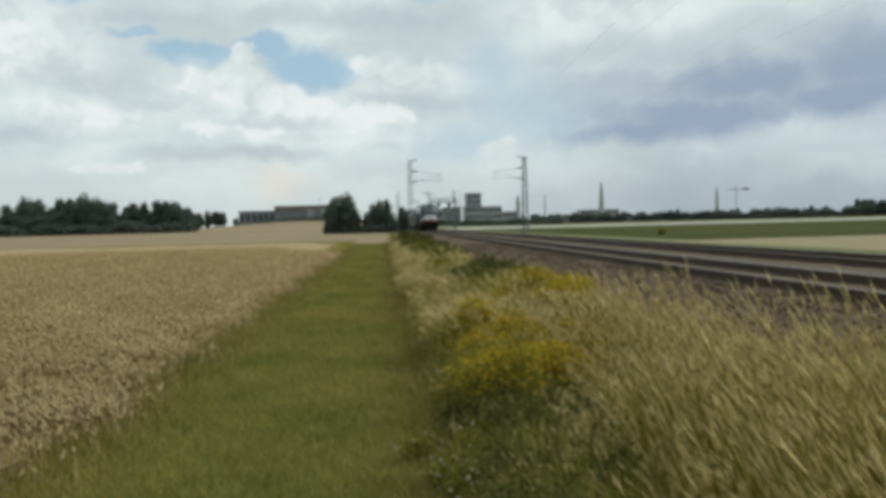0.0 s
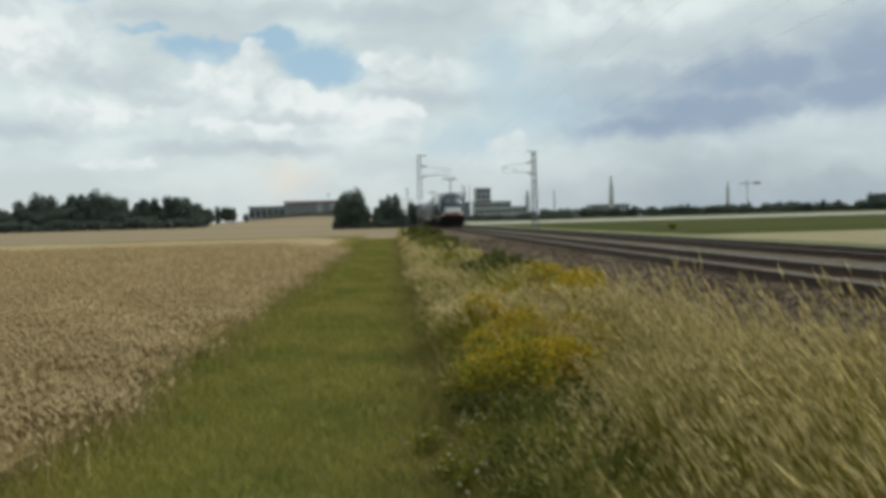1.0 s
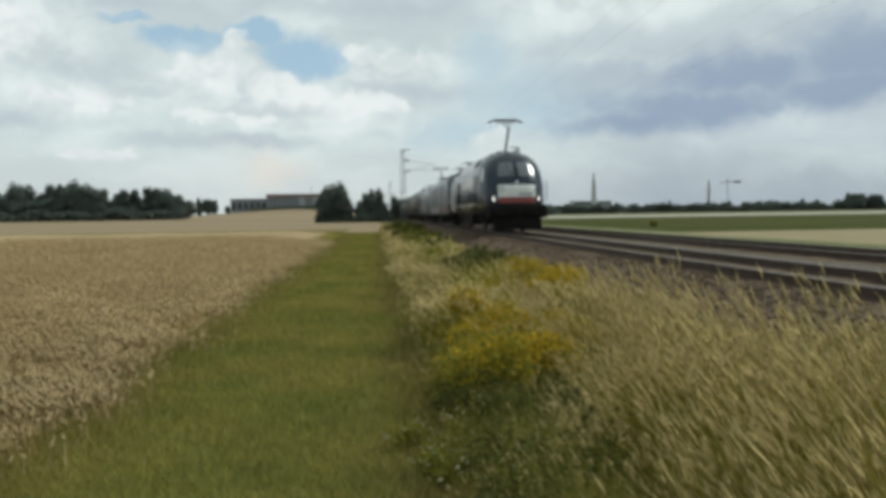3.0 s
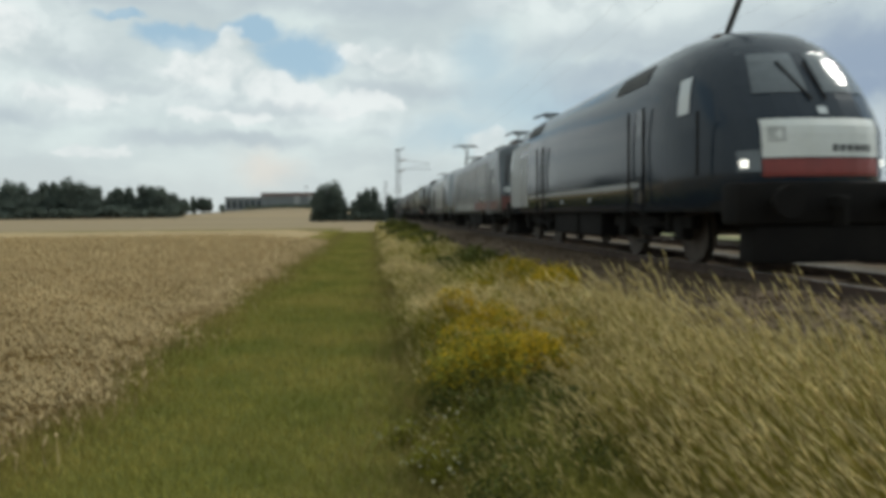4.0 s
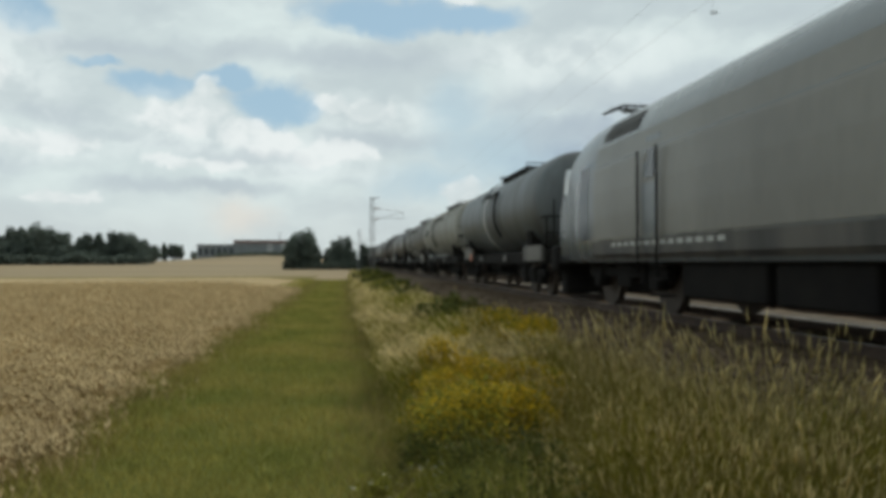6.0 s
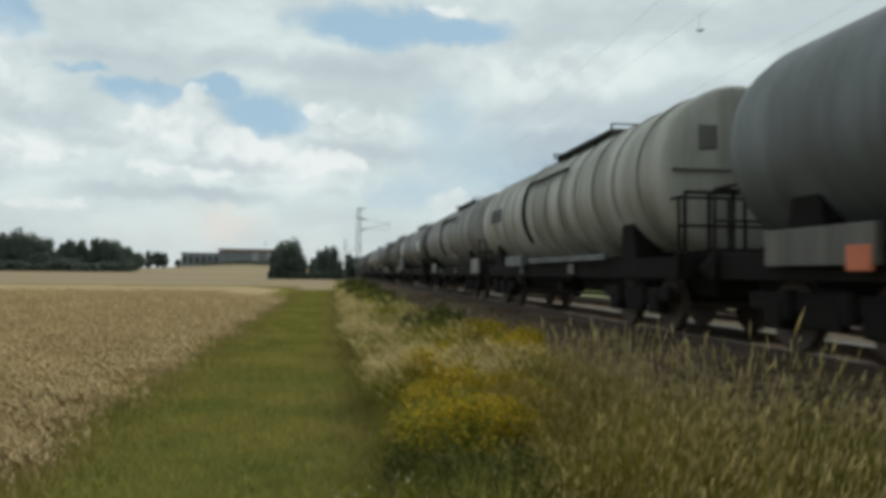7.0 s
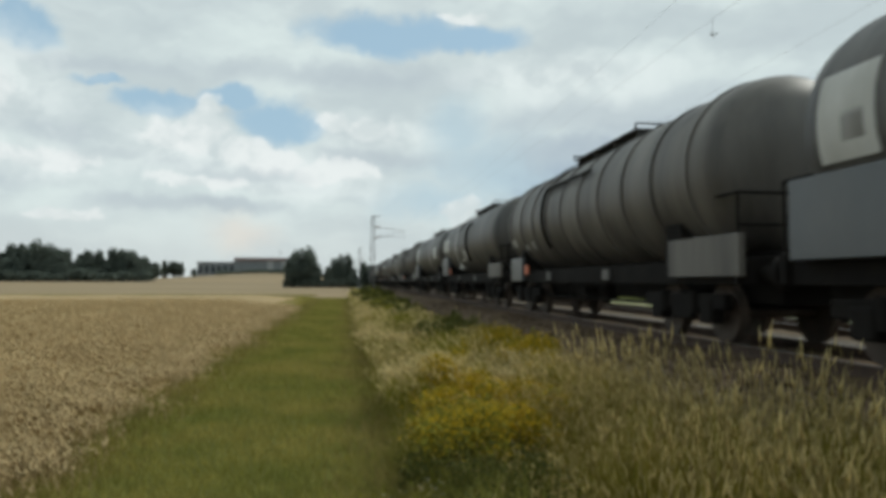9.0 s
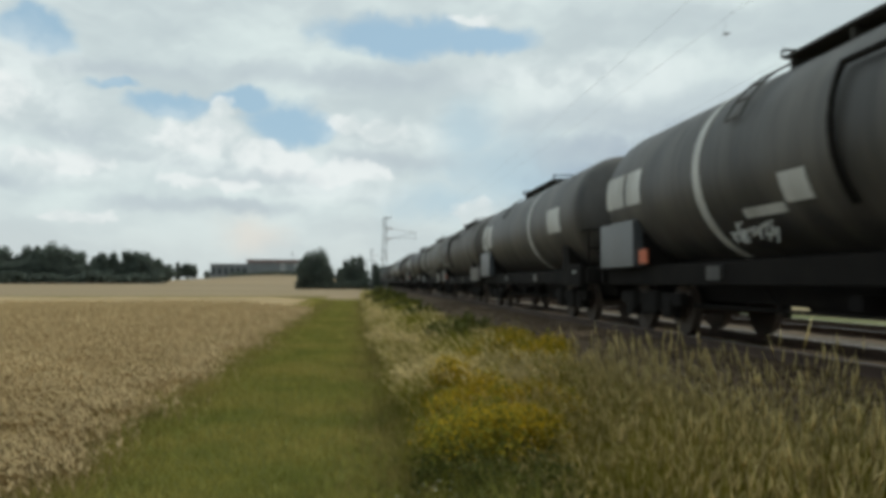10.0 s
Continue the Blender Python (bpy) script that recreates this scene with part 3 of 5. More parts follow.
def tuft_meshes(count, dry, seed):
    """Tufts of tall grass, base at the origin: each one mesh of stems, heads and green blades."""
    out = []
    for k in range(count):
        r = np.random.default_rng(seed + k)
        n = 280
        x, y = r.normal(0, 0.20, n), r.normal(0, 0.20, n)
        h = r.uniform(0.36, 0.78, n) * np.where(r.random(n) < 0.11, r.uniform(1.1, 1.4, n), 1.0)
        lean = (r.normal(0, 0.11, n) + x * 0.25, r.normal(0, 0.11, n) + y * 0.25)
        A = blades(x, y, np.full(n, -0.08), h + 0.08, r.uniform(0.0035, 0.007, n), lean, (r.normal(-0.16, 0.10, n), r.normal(0.02, 0.06, n)), 3, r)
        sel = r.random(n) < (0.34 if dry else 0.12)
        c = sel.sum()
        tip = A[0].reshape(n, -1, 3)[:, -1][sel]
        B = spindles(tip[:, 0], tip[:, 1], tip[:, 2] - 0.06, r.normal(-0.03, 0.02, c), r.normal(0, 0.02, c), r.uniform(0.09, 0.19, c), r.uniform(0.004, 0.008, c))
        n2 = 330 if dry else 280
        x, y = r.normal(0, 0.22, n2), r.normal(0, 0.22, n2)
        C = blades(x, y, np.full(n2, -0.08), r.uniform(0.16, 0.52, n2), r.uniform(0.006, 0.012, n2), (r.normal(0, 0.18, n2), r.normal(0, 0.18, n2)), (r.normal(0, 0.10, n2), r.normal(0, 0.10, n2)), 3, r)
        n3 = 9 if dry else 1
        x, y = r.normal(0, 0.22, n3), r.normal(0, 0.22, n3)
        D = blades(x, y, np.full(n3, -0.08), r.uniform(0.80, 1.08, n3), r.uniform(0.004, 0.006, n3), (r.normal(-0.02, 0.10, n3), r.normal(0, 0.10, n3)), (r.normal(-0.12, 0.08, n3), r.normal(0, 0.08, n3)), 4, r)
        tip = D[0].reshape(n3, -1, 3)[:, -1]
        E = spindles(tip[:, 0], tip[:, 1], tip[:, 2] - 0.08, r.normal(-0.07, 0.02, n3), r.normal(0, 0.02, n3), r.uniform(0.12, 0.2, n3), r.uniform(0.004, 0.007, n3))
        pale = join(B, D, E)
        B = pale
        V, F = join(A, B, C)
        ob = raw_mesh("grass_tuft", V, F, "grass_dry" if dry else "green_stem")
        ob.data.materials.append(M["grass_seed"])
        ob.data.materials.append(M["grass_green"])
        idx = np.zeros(len(F), np.int32)
        idx[len(A[1]):len(A[1]) + len(B[1])] = 1
        idx[len(A[1]) + len(B[1]):] = 2
        ob.data.polygons.foreach_set("material_index", idx)
        out.append(ob)
    return out


def stalk_mesh(seed):
    """A few tall upright stalks with pale heads."""
    r = np.random.default_rng(seed)
    n = 7
    x, y = r.normal(0, 0.12, n), r.normal(0, 0.12, n)
    A = blades(x, y, np.full(n, -0.08), r.uniform(0.62, 0.98, n), r.uniform(0.006, 0.010, n), (r.normal(0, 0.10, n), r.normal(0, 0.10, n)), (r.normal(-0.05, 0.06, n), r.normal(0, 0.05, n)), 4, r)
    tip = A[0].reshape(n, -1, 3)[:, -1]
    B = spindles(tip[:, 0], tip[:, 1], tip[:, 2] - 0.09, r.normal(-0.02, 0.02, n), r.normal(0, 0.02, n), r.uniform(0.15, 0.24, n), r.uniform(0.007, 0.012, n))
    return raw_mesh("grass_stalks", *join(A, B), "grass_seed")


def stalks():
    kinds = [stalk_mesh(200 + k) for k in range(4)]
    r = np.random.default_rng(17)
    for k in range(30):
        y = r.uniform(4.6, 9.0)
        x = r.uniform(2.3, 3.7)
        ob = kinds[k] if k < 4 else new("grass_stalks", kinds[k % 4].data)
        tagged(ob, "tall pale dry grass stalks beside the ballast", "grass", "tall dry stalks", "stuff")
        SWAY.append((ob, x, y, float(np.interp(x, (2.7, 3.7, 4.7), (0.16, 0.22, 0.45))), r.uniform(0, 360), r.normal(0, 5), r.uniform(0, 6.28), 0.9, 0.15))


SWAY, BEND = [], []


def tufts():
    dry_kinds, green_kinds = tuft_meshes(6, True, 20), tuft_meshes(3, False, 60)
    used = set()
    r = np.random.default_rng(9)
    k = 0
    for y0 in [*np.arange(1.9, 9.4, 0.36), *np.arange(9.5, 13.6, 0.55)]:
        for x0 in np.arange(0.62, 3.9, 0.29 if y0 < 9.4 else 0.42):
            x, y = x0 + r.normal(0, 0.10), y0 + r.normal(0, 0.10)
            if x > 0.62 * y + 1.2 or x < 0.5 or x > 3.55 or (x > 3.05 and y > 5.2) or (0.75 < x < 0.28 * y and 5.9 < y < 11.5 and r.random() < 0.22):
                continue
            size = r.uniform(0.72, 1.12) * (1.0 if y < 3.9 else 0.94 if y < 5.0 else 0.84) * (0.62 if x < 1.8 and y < 6.2 else 1.0) * (0.50 + 0.50 * min(1, (x - 0.4) / 1.0))
            if 0.7 < x < 0.3 * y and 5.6 < y < 11.5:
                size *= 0.80
            dry = x > 1.15 + 0.5 * r.random()
            kinds = dry_kinds if dry else green_kinds
            src = kinds[k % len(kinds)]
            ob = new("grass_tuft", src.data) if src in used else src
            used.add(src)
            ob.scale = (size, size, size * r.uniform(0.9, 1.1))
            tagged(ob, "tuft of tall dry grass with seed heads on the railway bank" if dry else "tuft of olive green grass at the path's edge", "grass", "tufts of tall grass", "stuff")
            SWAY.append((ob, x, y, float(rise(x, y)), r.uniform(0, 360), r.normal(0, 4), r.uniform(0, 6.28), 0.7 if x > 2.4 else 1.0, 1.0))
            k += 1


# ------------------------------------------------------------------ track


def rail_profile(x, y0, y1, parent, name="rail"):
    bm = bmesh.new()
    add_box(bm, x - 0.075, x + 0.075, y0, y1, RAIL - 0.172, RAIL - 0.15)
    add_box(bm, x - 0.012, x + 0.012, y0, y1, RAIL - 0.15, RAIL - 0.045)
    add_box(bm, x - 0.036, x + 0.036, y0, y1, RAIL - 0.045, RAIL - 0.004, 0.008)
    ob = part(name, bm, "rail", parent)
    box_part("rail_head", (x - 0.030, x + 0.030, y0, y1, RAIL - 0.006, RAIL), "rail_head", ob, label="worn bright steel running surface")
    return ob


def railway():
    # ballast bed: one body with two crowns and a shallow trough between the tracks
    prof = [(2.55, -0.1), (2.75, 0.15), (3.7, 0.22), (4.75, 0.47), (5.2, 0.50), (8.1, 0.50), (8.72, 0.40), (9.3, 0.50), (12.3, 0.50), (12.9, 0.44), (14.2, 0.10), (14.4, -0.1)]
    ys = list(np.arange(-40, 60, 0.5)) + list(np.arange(60, 420, 4.0))
    r = np.random.default_rng(6)
    pts = []
    xs = []
    for (a, za), (b, zb) in zip(prof[:-1], prof[1:]):
        for s in np.linspace(0, 1, 3)[:-1]:
            xs.append((a + (b - a) * s, za + (zb - za) * s))
    xs.append(prof[-1])
    X = np.array([p[0] for p in xs])
    Z = np.array([p[1] for p in xs])
    V = np.stack([np.tile(X, len(ys)), np.repeat(ys, len(X)), np.tile(Z, len(ys)) + r.normal(0, 0.012, len(X) * len(ys))], 1)
    nx, ny = len(X), len(ys)
    i = (np.arange(ny - 1)[:, None] * nx + np.arange(nx - 1)[None, :]).ravel()
    bed = raw_mesh("ballast_bed", V, np.stack([i, i + 1, i + nx + 1, i + nx], 1), "ballast")
    bed.data.materials.append(M["pale_ballast"])
    c = V[np.stack([i, i + 1, i + nx + 1, i + nx], 1)].mean(1)
    bed.data.polygons.foreach_set("material_index", ((c[:, 0] > 8.2) & (c[:, 0] < 9.2)).astype(np.int32))
    tagged(bed, "brown rusty gravel ballast bed of a double track", "railway ballast", kind="structure")
    # loose stones on the slope that faces the path
    n = 9000
    y = 2 + 40 * r.random(n) ** 1.7
    x = r.uniform(2.7, 5.8, n)
    z = np.interp(x, X, Z)
    s = r.uniform(0.018, 0.045, n)
    oct_v = np.array([(1, 0, 0), (-1, 0, 0), (0, 1, 0), (0, -1, 0), (0, 0, 0.7), (0, 0, -0.7)])
    V = (np.stack([x, y, z + s * 0.2], 1)[:, None] + oct_v[None] * s[:, None, None] * r.uniform(0.7, 1.3, (n, 6, 1))).reshape(-1, 3)
    f = np.array([(0, 2, 4), (2, 1, 4), (1, 3, 4), (3, 0, 4), (2, 0, 5), (1, 2, 5), (3, 1, 5), (0, 3, 5)])
    st = raw_mesh("ballast_stones", V, (np.arange(n)[:, None, None] * 6 + f[None]).reshape(-1, 3), "stone")
    tagged(st, "loose brown ballast stones on the slope", "gravel", kind="stuff")
    for cx in (TRACK, TRACK2):
        t = thing("track", None, "railway track with worn steel rails on concrete sleepers", "railway track", "tracks", "structure")
        for s in (-0.7535, 0.7535):
            rail_profile(cx + s, -40, 420, t)
        bm = bmesh.new()
        add_box(bm, -1.3, 1.3, -0.13, 0.13, RAIL - 0.36, RAIL - 0.178, 0.03)
        me = bpy.data.meshes.new("sleeper")
        bm.to_mesh(me)
        bm.free()
        me.materials.append(M["sleeper"])
        for k in range(150):
            s = new("sleeper", me)
            s.parent = t
            s.location = (cx, -6 + 0.6 * k, 0)


def mast(x, y, side, height=8.2):
    """Lattice mast with a cantilever arm; side +1 reaches to +x."""
    t = thing("catenary_mast", pose(x, y, 0), "grey galvanised steel lattice catenary mast beside the track", "catenary mast", "catenary masts")
    box_part("footing", (-0.45, 0.45, -0.45, 0.45, -0.4, 0.35), "concrete", t, 0.03)
    b0, b1 = 0.26, 0.15
    for sx in (-1, 1):
        for sy in (-1, 1):
            bars_part("mast_leg", [((sx * b0, sy * b0, 0.3), (sx * b1, sy * b1, height))], "mast", t, 0.045, 4)
    n = 12
    bm = bmesh.new()
    for k in range(n):
        f0, f1 = k / n, (k + 1) / n
        z0, z1 = 0.3 + (height - 0.3) * f0, 0.3 + (height - 0.3) * f1
        w0, w1 = b0 + (b1 - b0) * f0, b0 + (b1 - b0) * f1
        s = 1 if k % 2 else -1
        for d in (-1, 1):
            add_bar(bm, (-s * w0, d * w0, z0), (s * w1, d * w1, z1), 0.022, 4)
            add_bar(bm, (d * w0, -s * w0, z0), (d * w1, s * w1, z1), 0.022, 4)
    part("lattice", bm, "mast", t)
    reach = 3.2 * side
    arm = bars_part("cantilever", [((0.15 * side, 0, 6.0), (reach, 0, 6.75)), ((0.15 * side, 0, 7.2), (reach, 0, 6.78)), ((reach, 0, 6.1), (reach, 0, 6.8)), ((0.9 * side, 0, 6.2), (reach * 1.05, 0, 6.15))], "mast", t, 0.018)
    bars_part("insulator", [((0.2 * side, 0, 6.02), (0.75 * side, 0, 6.16))], "insulator", arm, 0.075, 8)
    bars_part("insulator", [((0.2 * side, 0, 7.19), (0.75 * side, 0, 7.12))], "insulator", arm, 0.075, 8)
    bars_part("top_bracket", [((-0.2 * side, 0, height - 0.1), (0.75 * side, 0, height))], "mast", t, 0.05)
    return t


def overhead():
    for y in (76.0, 151.0, 226.0, 301.0):
        mast(2.72, y, 1, 8.3)
        mast(14.25, y - 2, -1, 8.3)
    for cx in (TRACK, TRACK2):
        t = thing("overhead_line", None, "thin copper contact and carrying wires above the track", "overhead wire", "overhead lines")
        bars_part("contact_wire", [((cx, -40, RAIL + 5.79), (cx, 301, RAIL + 5.79))], "wire", t, 0.0022, 5)
        bm = bmesh.new()
        posts = [1.0, 76.0, 151.0, 226.0, 301.0]
        for a, b in zip(posts[:-1], posts[1:]):
            for k in range(10):
                y0, y1 = a + (b - a) * k / 10, a + (b - a) * (k + 1) / 10
                g = lambda y: RAIL + 7.1 - 0.7 * (1 - ((y - (a + b) / 2) / ((b - a) / 2)) ** 2)
                add_bar(bm, (cx, y0, g(y0)), (cx, y1, g(y1)), 0.0022, 5)
        part("carrying_wire", bm, "wire", t)
        bars_part("wire_clamp", [((cx - 0.07, 12.62, RAIL + 5.47), (cx + 0.08, 12.62, RAIL + 5.52)), ((cx, 12.58, RAIL + 5.45), (cx, 12.7, RAIL + 5.55))], "wire", t, 0.011)
        bars_part("dropper", [((cx, 12.65, RAIL + 5.5), (cx, 12.65, RAIL + 5.79))], "wire", t, 0.002)


# ------------------------------------------------------------------ trees and buildings


def tree_mesh(kind, seed, height, width, leaves):
    """One tree: a tapered trunk with limbs, and a crown of many small leaves in uneven clumps."""
    r = np.random.default_rng(seed)
    bm = bmesh.new()
    add_bar(bm, (0, 0, -0.3), (0.1, 0, height * 0.55), height * 0.028, 8, height * 0.012)
    clumps = []
    n = 26 if kind == "round" else 22
    for k in range(n):
        f = (k + 0.5) / n
        a = k * 2.4 + r.uniform(-0.4, 0.4)
        if kind == "round":
            z = height * (0.20 + 0.70 * f)
            rad = width * 0.5 * math.sin(math.pi * (0.22 + 0.60 * f)) * r.uniform(0.5, 0.95)
            size = width * r.uniform(0.13, 0.22)
        else:
            z = height * (0.10 + 0.84 * f)
            rad = width * 0.5 * (0.25 + 0.75 * math.sin(math.pi * (0.10 + 0.88 * f))) * r.uniform(0.2, 0.8)
            size = width * r.uniform(0.18, 0.30)
        c = np.array([math.cos(a) * rad, math.sin(a) * rad, z])
        clumps.append((c, size))
        if k % 2 == 0:
            add_bar(bm, (0, 0, max(z - height * 0.16, height * 0.12)), tuple(c), height * 0.010, 5, height * 0.003)
    trunk_bm = bm
    pts = []
    for c, s in clumps:
        d = r.normal(size=(leaves // n, 3))
        d /= np.linalg.norm(d, axis=1)[:, None]
        pts.append(c + d * s * r.uniform(0.35, 1.15, (leaves // n, 1)) * np.array([1, 1, 1.15 if kind == "round" else 1.7]))
    P = np.concatenate(pts)
    V, F = leaf_cards(P, height * 0.035, r, 0.6)
    return trunk_bm, V, F


def trees():
    protos = {}
    for key, kind, seed, h, w, leaves in (("round_a", "round", 1, 12, 11, 5200), ("round_b", "round", 2, 12, 9, 4800), ("tall_a", "tall", 3, 12, 4.4, 3600), ("tall_b", "tall", 4, 12, 5.4, 3800)):
        bm, V, F = tree_mesh(kind, seed, h, w, leaves)
        e = thing("tree", None, "leafy deciduous tree with a dense dark green crown" if kind == "round" else "slender dark green poplar tree", "tree", "trees across the fields")
        part("trunk", bm, "bark", e)
        raw_mesh("crown", V, F, "leaf", e)
        protos[key] = [e, False]
    r = random.Random(5)

    def plant(key, x, y, h, spread=1.0):
        e, used = protos[key]
        m = Matrix.Translation((x, y, float(rise(x, y)) - 0.1)) @ Matrix.Rotation(r.uniform(0, 6.28), 4, "Z") @ Matrix.Diagonal((h / 12 * spread, h / 12 * spread, h / 12, 1))
        if not used:
            e.matrix_world = m
            protos[key][1] = True
        else:
            c = copy_thing(e, Matrix.Identity(4))
            c.matrix_world = m
    # wood at the left edge of the wheat
    for x, h, k in ((-172, 11, "round_b"), (-163, 13, "tall_b"), (-153, 16, "round_a"), (-158, 11, "round_b"), (-145, 12, "tall_a"), (-141, 15, "tall_b"), (-135, 15.5, "tall_a"), (-131, 12, "round_b"), (-124.5, 16, "round_a"), (-118, 14, "round_b"), (-129, 13, "round_b"),
                    (-113, 11.5, "tall_a"), (-109.5, 12.5, "tall_b"), (-106, 12.5, "tall_a"), (-103, 12.5, "tall_b"), (-100, 13, "tall_a"), (-97.5, 13.2, "tall_b"), (-95, 13.5, "tall_a"), (-91, 13.5, "round_b"), (-87, 11, "round_b"), (-83, 8.5, "round_b"), (-110, 9.5, "round_a"), (-99, 9.5, "round_a"),
                    (-150, 10, "round_a"), (-138, 10, "round_a"), (-167, 9, "round_a"), (-180, 10, "round_a"), (-190, 12, "tall_b")):
        plant(k, x, 330 + r.uniform(-6, 6), h - 0.5)
    for x, h, k in ((-94, 8.5, "tall_b"), (-90, 8.6, "round_b"), (-86.5, 8, "round_b"), (-78, 4.5, "round_b")):
        plant(k, x, 400 + r.uniform(-4, 4), h, 0.9)
    # clump by the line
    for x, h, k, s in ((-10.4, 9.0, "round_a", 0.85), (-12.6, 6.5, "round_b", 0.7), (-8.4, 8.0, "round_b", 0.8), (-6.2, 3.8, "tall_a", 0.8), (-2.8, 6.6, "tall_b", 0.75), (-1.2, 7.2, "tall_b", 0.7), (0.6, 7.4, "tall_b", 0.75), (-4.0, 5.2, "round_b", 0.55), (2.0, 4.6, "round_b", 0.6), (4.2, 5.6, "tall_b", 0.9), (6.0, 5.0, "round_b", 0.6)):
        plant(k, x, 180 + r.uniform(-4, 4), h, s)
    # belt far across the fields on the other side
    x = 118.0
    while x < 640:
        f = (x - 118) / 520
        plant(r.choice(("round_a", "round_b", "round_b", "tall_b")), x, 600 + r.uniform(-25, 25), r.uniform(6, 9) + 5 * max(0, f - 0.35) + (5 if abs(x - 412) < 9 else 0), r.uniform(0.9, 1.25))
        x += r.uniform(3.2, 5.6)
    for k in range(26):
        plant(r.choice(("round_a", "round_b")), -186 + 4.2 * k, 322 + r.uniform(-3, 3), r.uniform(6.5, 9) if k < 20 else r.uniform(5, 6.5), 1.1)
    # low hedge under the clump
    q = np.random.default_rng(12)
    n = 5200
    P = np.stack([q.uniform(-14.5, 9, n), 176 + q.normal(0, 0.7, n), q.uniform(0, 1.7, n)], 1)
    V, F = leaf_cards(P, 0.3, q, 0.6)
    for x0, x1, y, h, n in ((118, 640, 592, 8.0, 36000), (-192, -80, 316, 5.0, 9000), (-80, -10, 470, 2.5, 2500), (10, 118, 480, 4.5, 7000)):
        px = q.uniform(x0, x1, n)
        top = h * (0.75 + 0.25 * np.sin(px * 0.31) * np.sin(px * 0.083 + 1))
        P2 = np.stack([px, y + q.normal(0, 2.0, n), rise(px, np.full(n, y)) + q.random(n) ** 0.8 * top], 1)
        tagged(raw_mesh("undergrowth", *leaf_cards(P2, 0.75, q, 0.6), "leaf"), "dense dark green undergrowth below a tree belt", "shrubs", kind="stuff")
    tagged(raw_mesh("hedge", V, F, "leaf"), "low dark green hedge at the field's end", "hedge", kind="stuff")


def building(name, x0, x1, y, depth, h, wall, label, cols=0, rows=0, base=None, fascia=None, group=""):
    b = float(rise((x0 + x1) / 2, y)) - 0.4 if base is None else base
    t = thing(name, pose((x0 + x1) / 2, y, b), label, "building", group)
    w = x1 - x0
    box_part("wall", (-w / 2, w / 2, 0, depth, 0, h), wall, t)
    box_part("roof", (-w / 2 - 0.4, w / 2 + 0.4, -0.4, depth + 0.4, h, h + 0.6), fascia or "roof", t)
    for i in range(cols):
        for j in range(rows):
            cx = -w / 2 + w * (i + 0.5) / cols
            cz = h * (j + 0.5) / rows
            box_part("window", (cx - w / cols * 0.32, cx + w / cols * 0.32, -0.06, 0.05, cz - h / rows * 0.28, cz + h / rows * 0.28), "win", t)
    return t


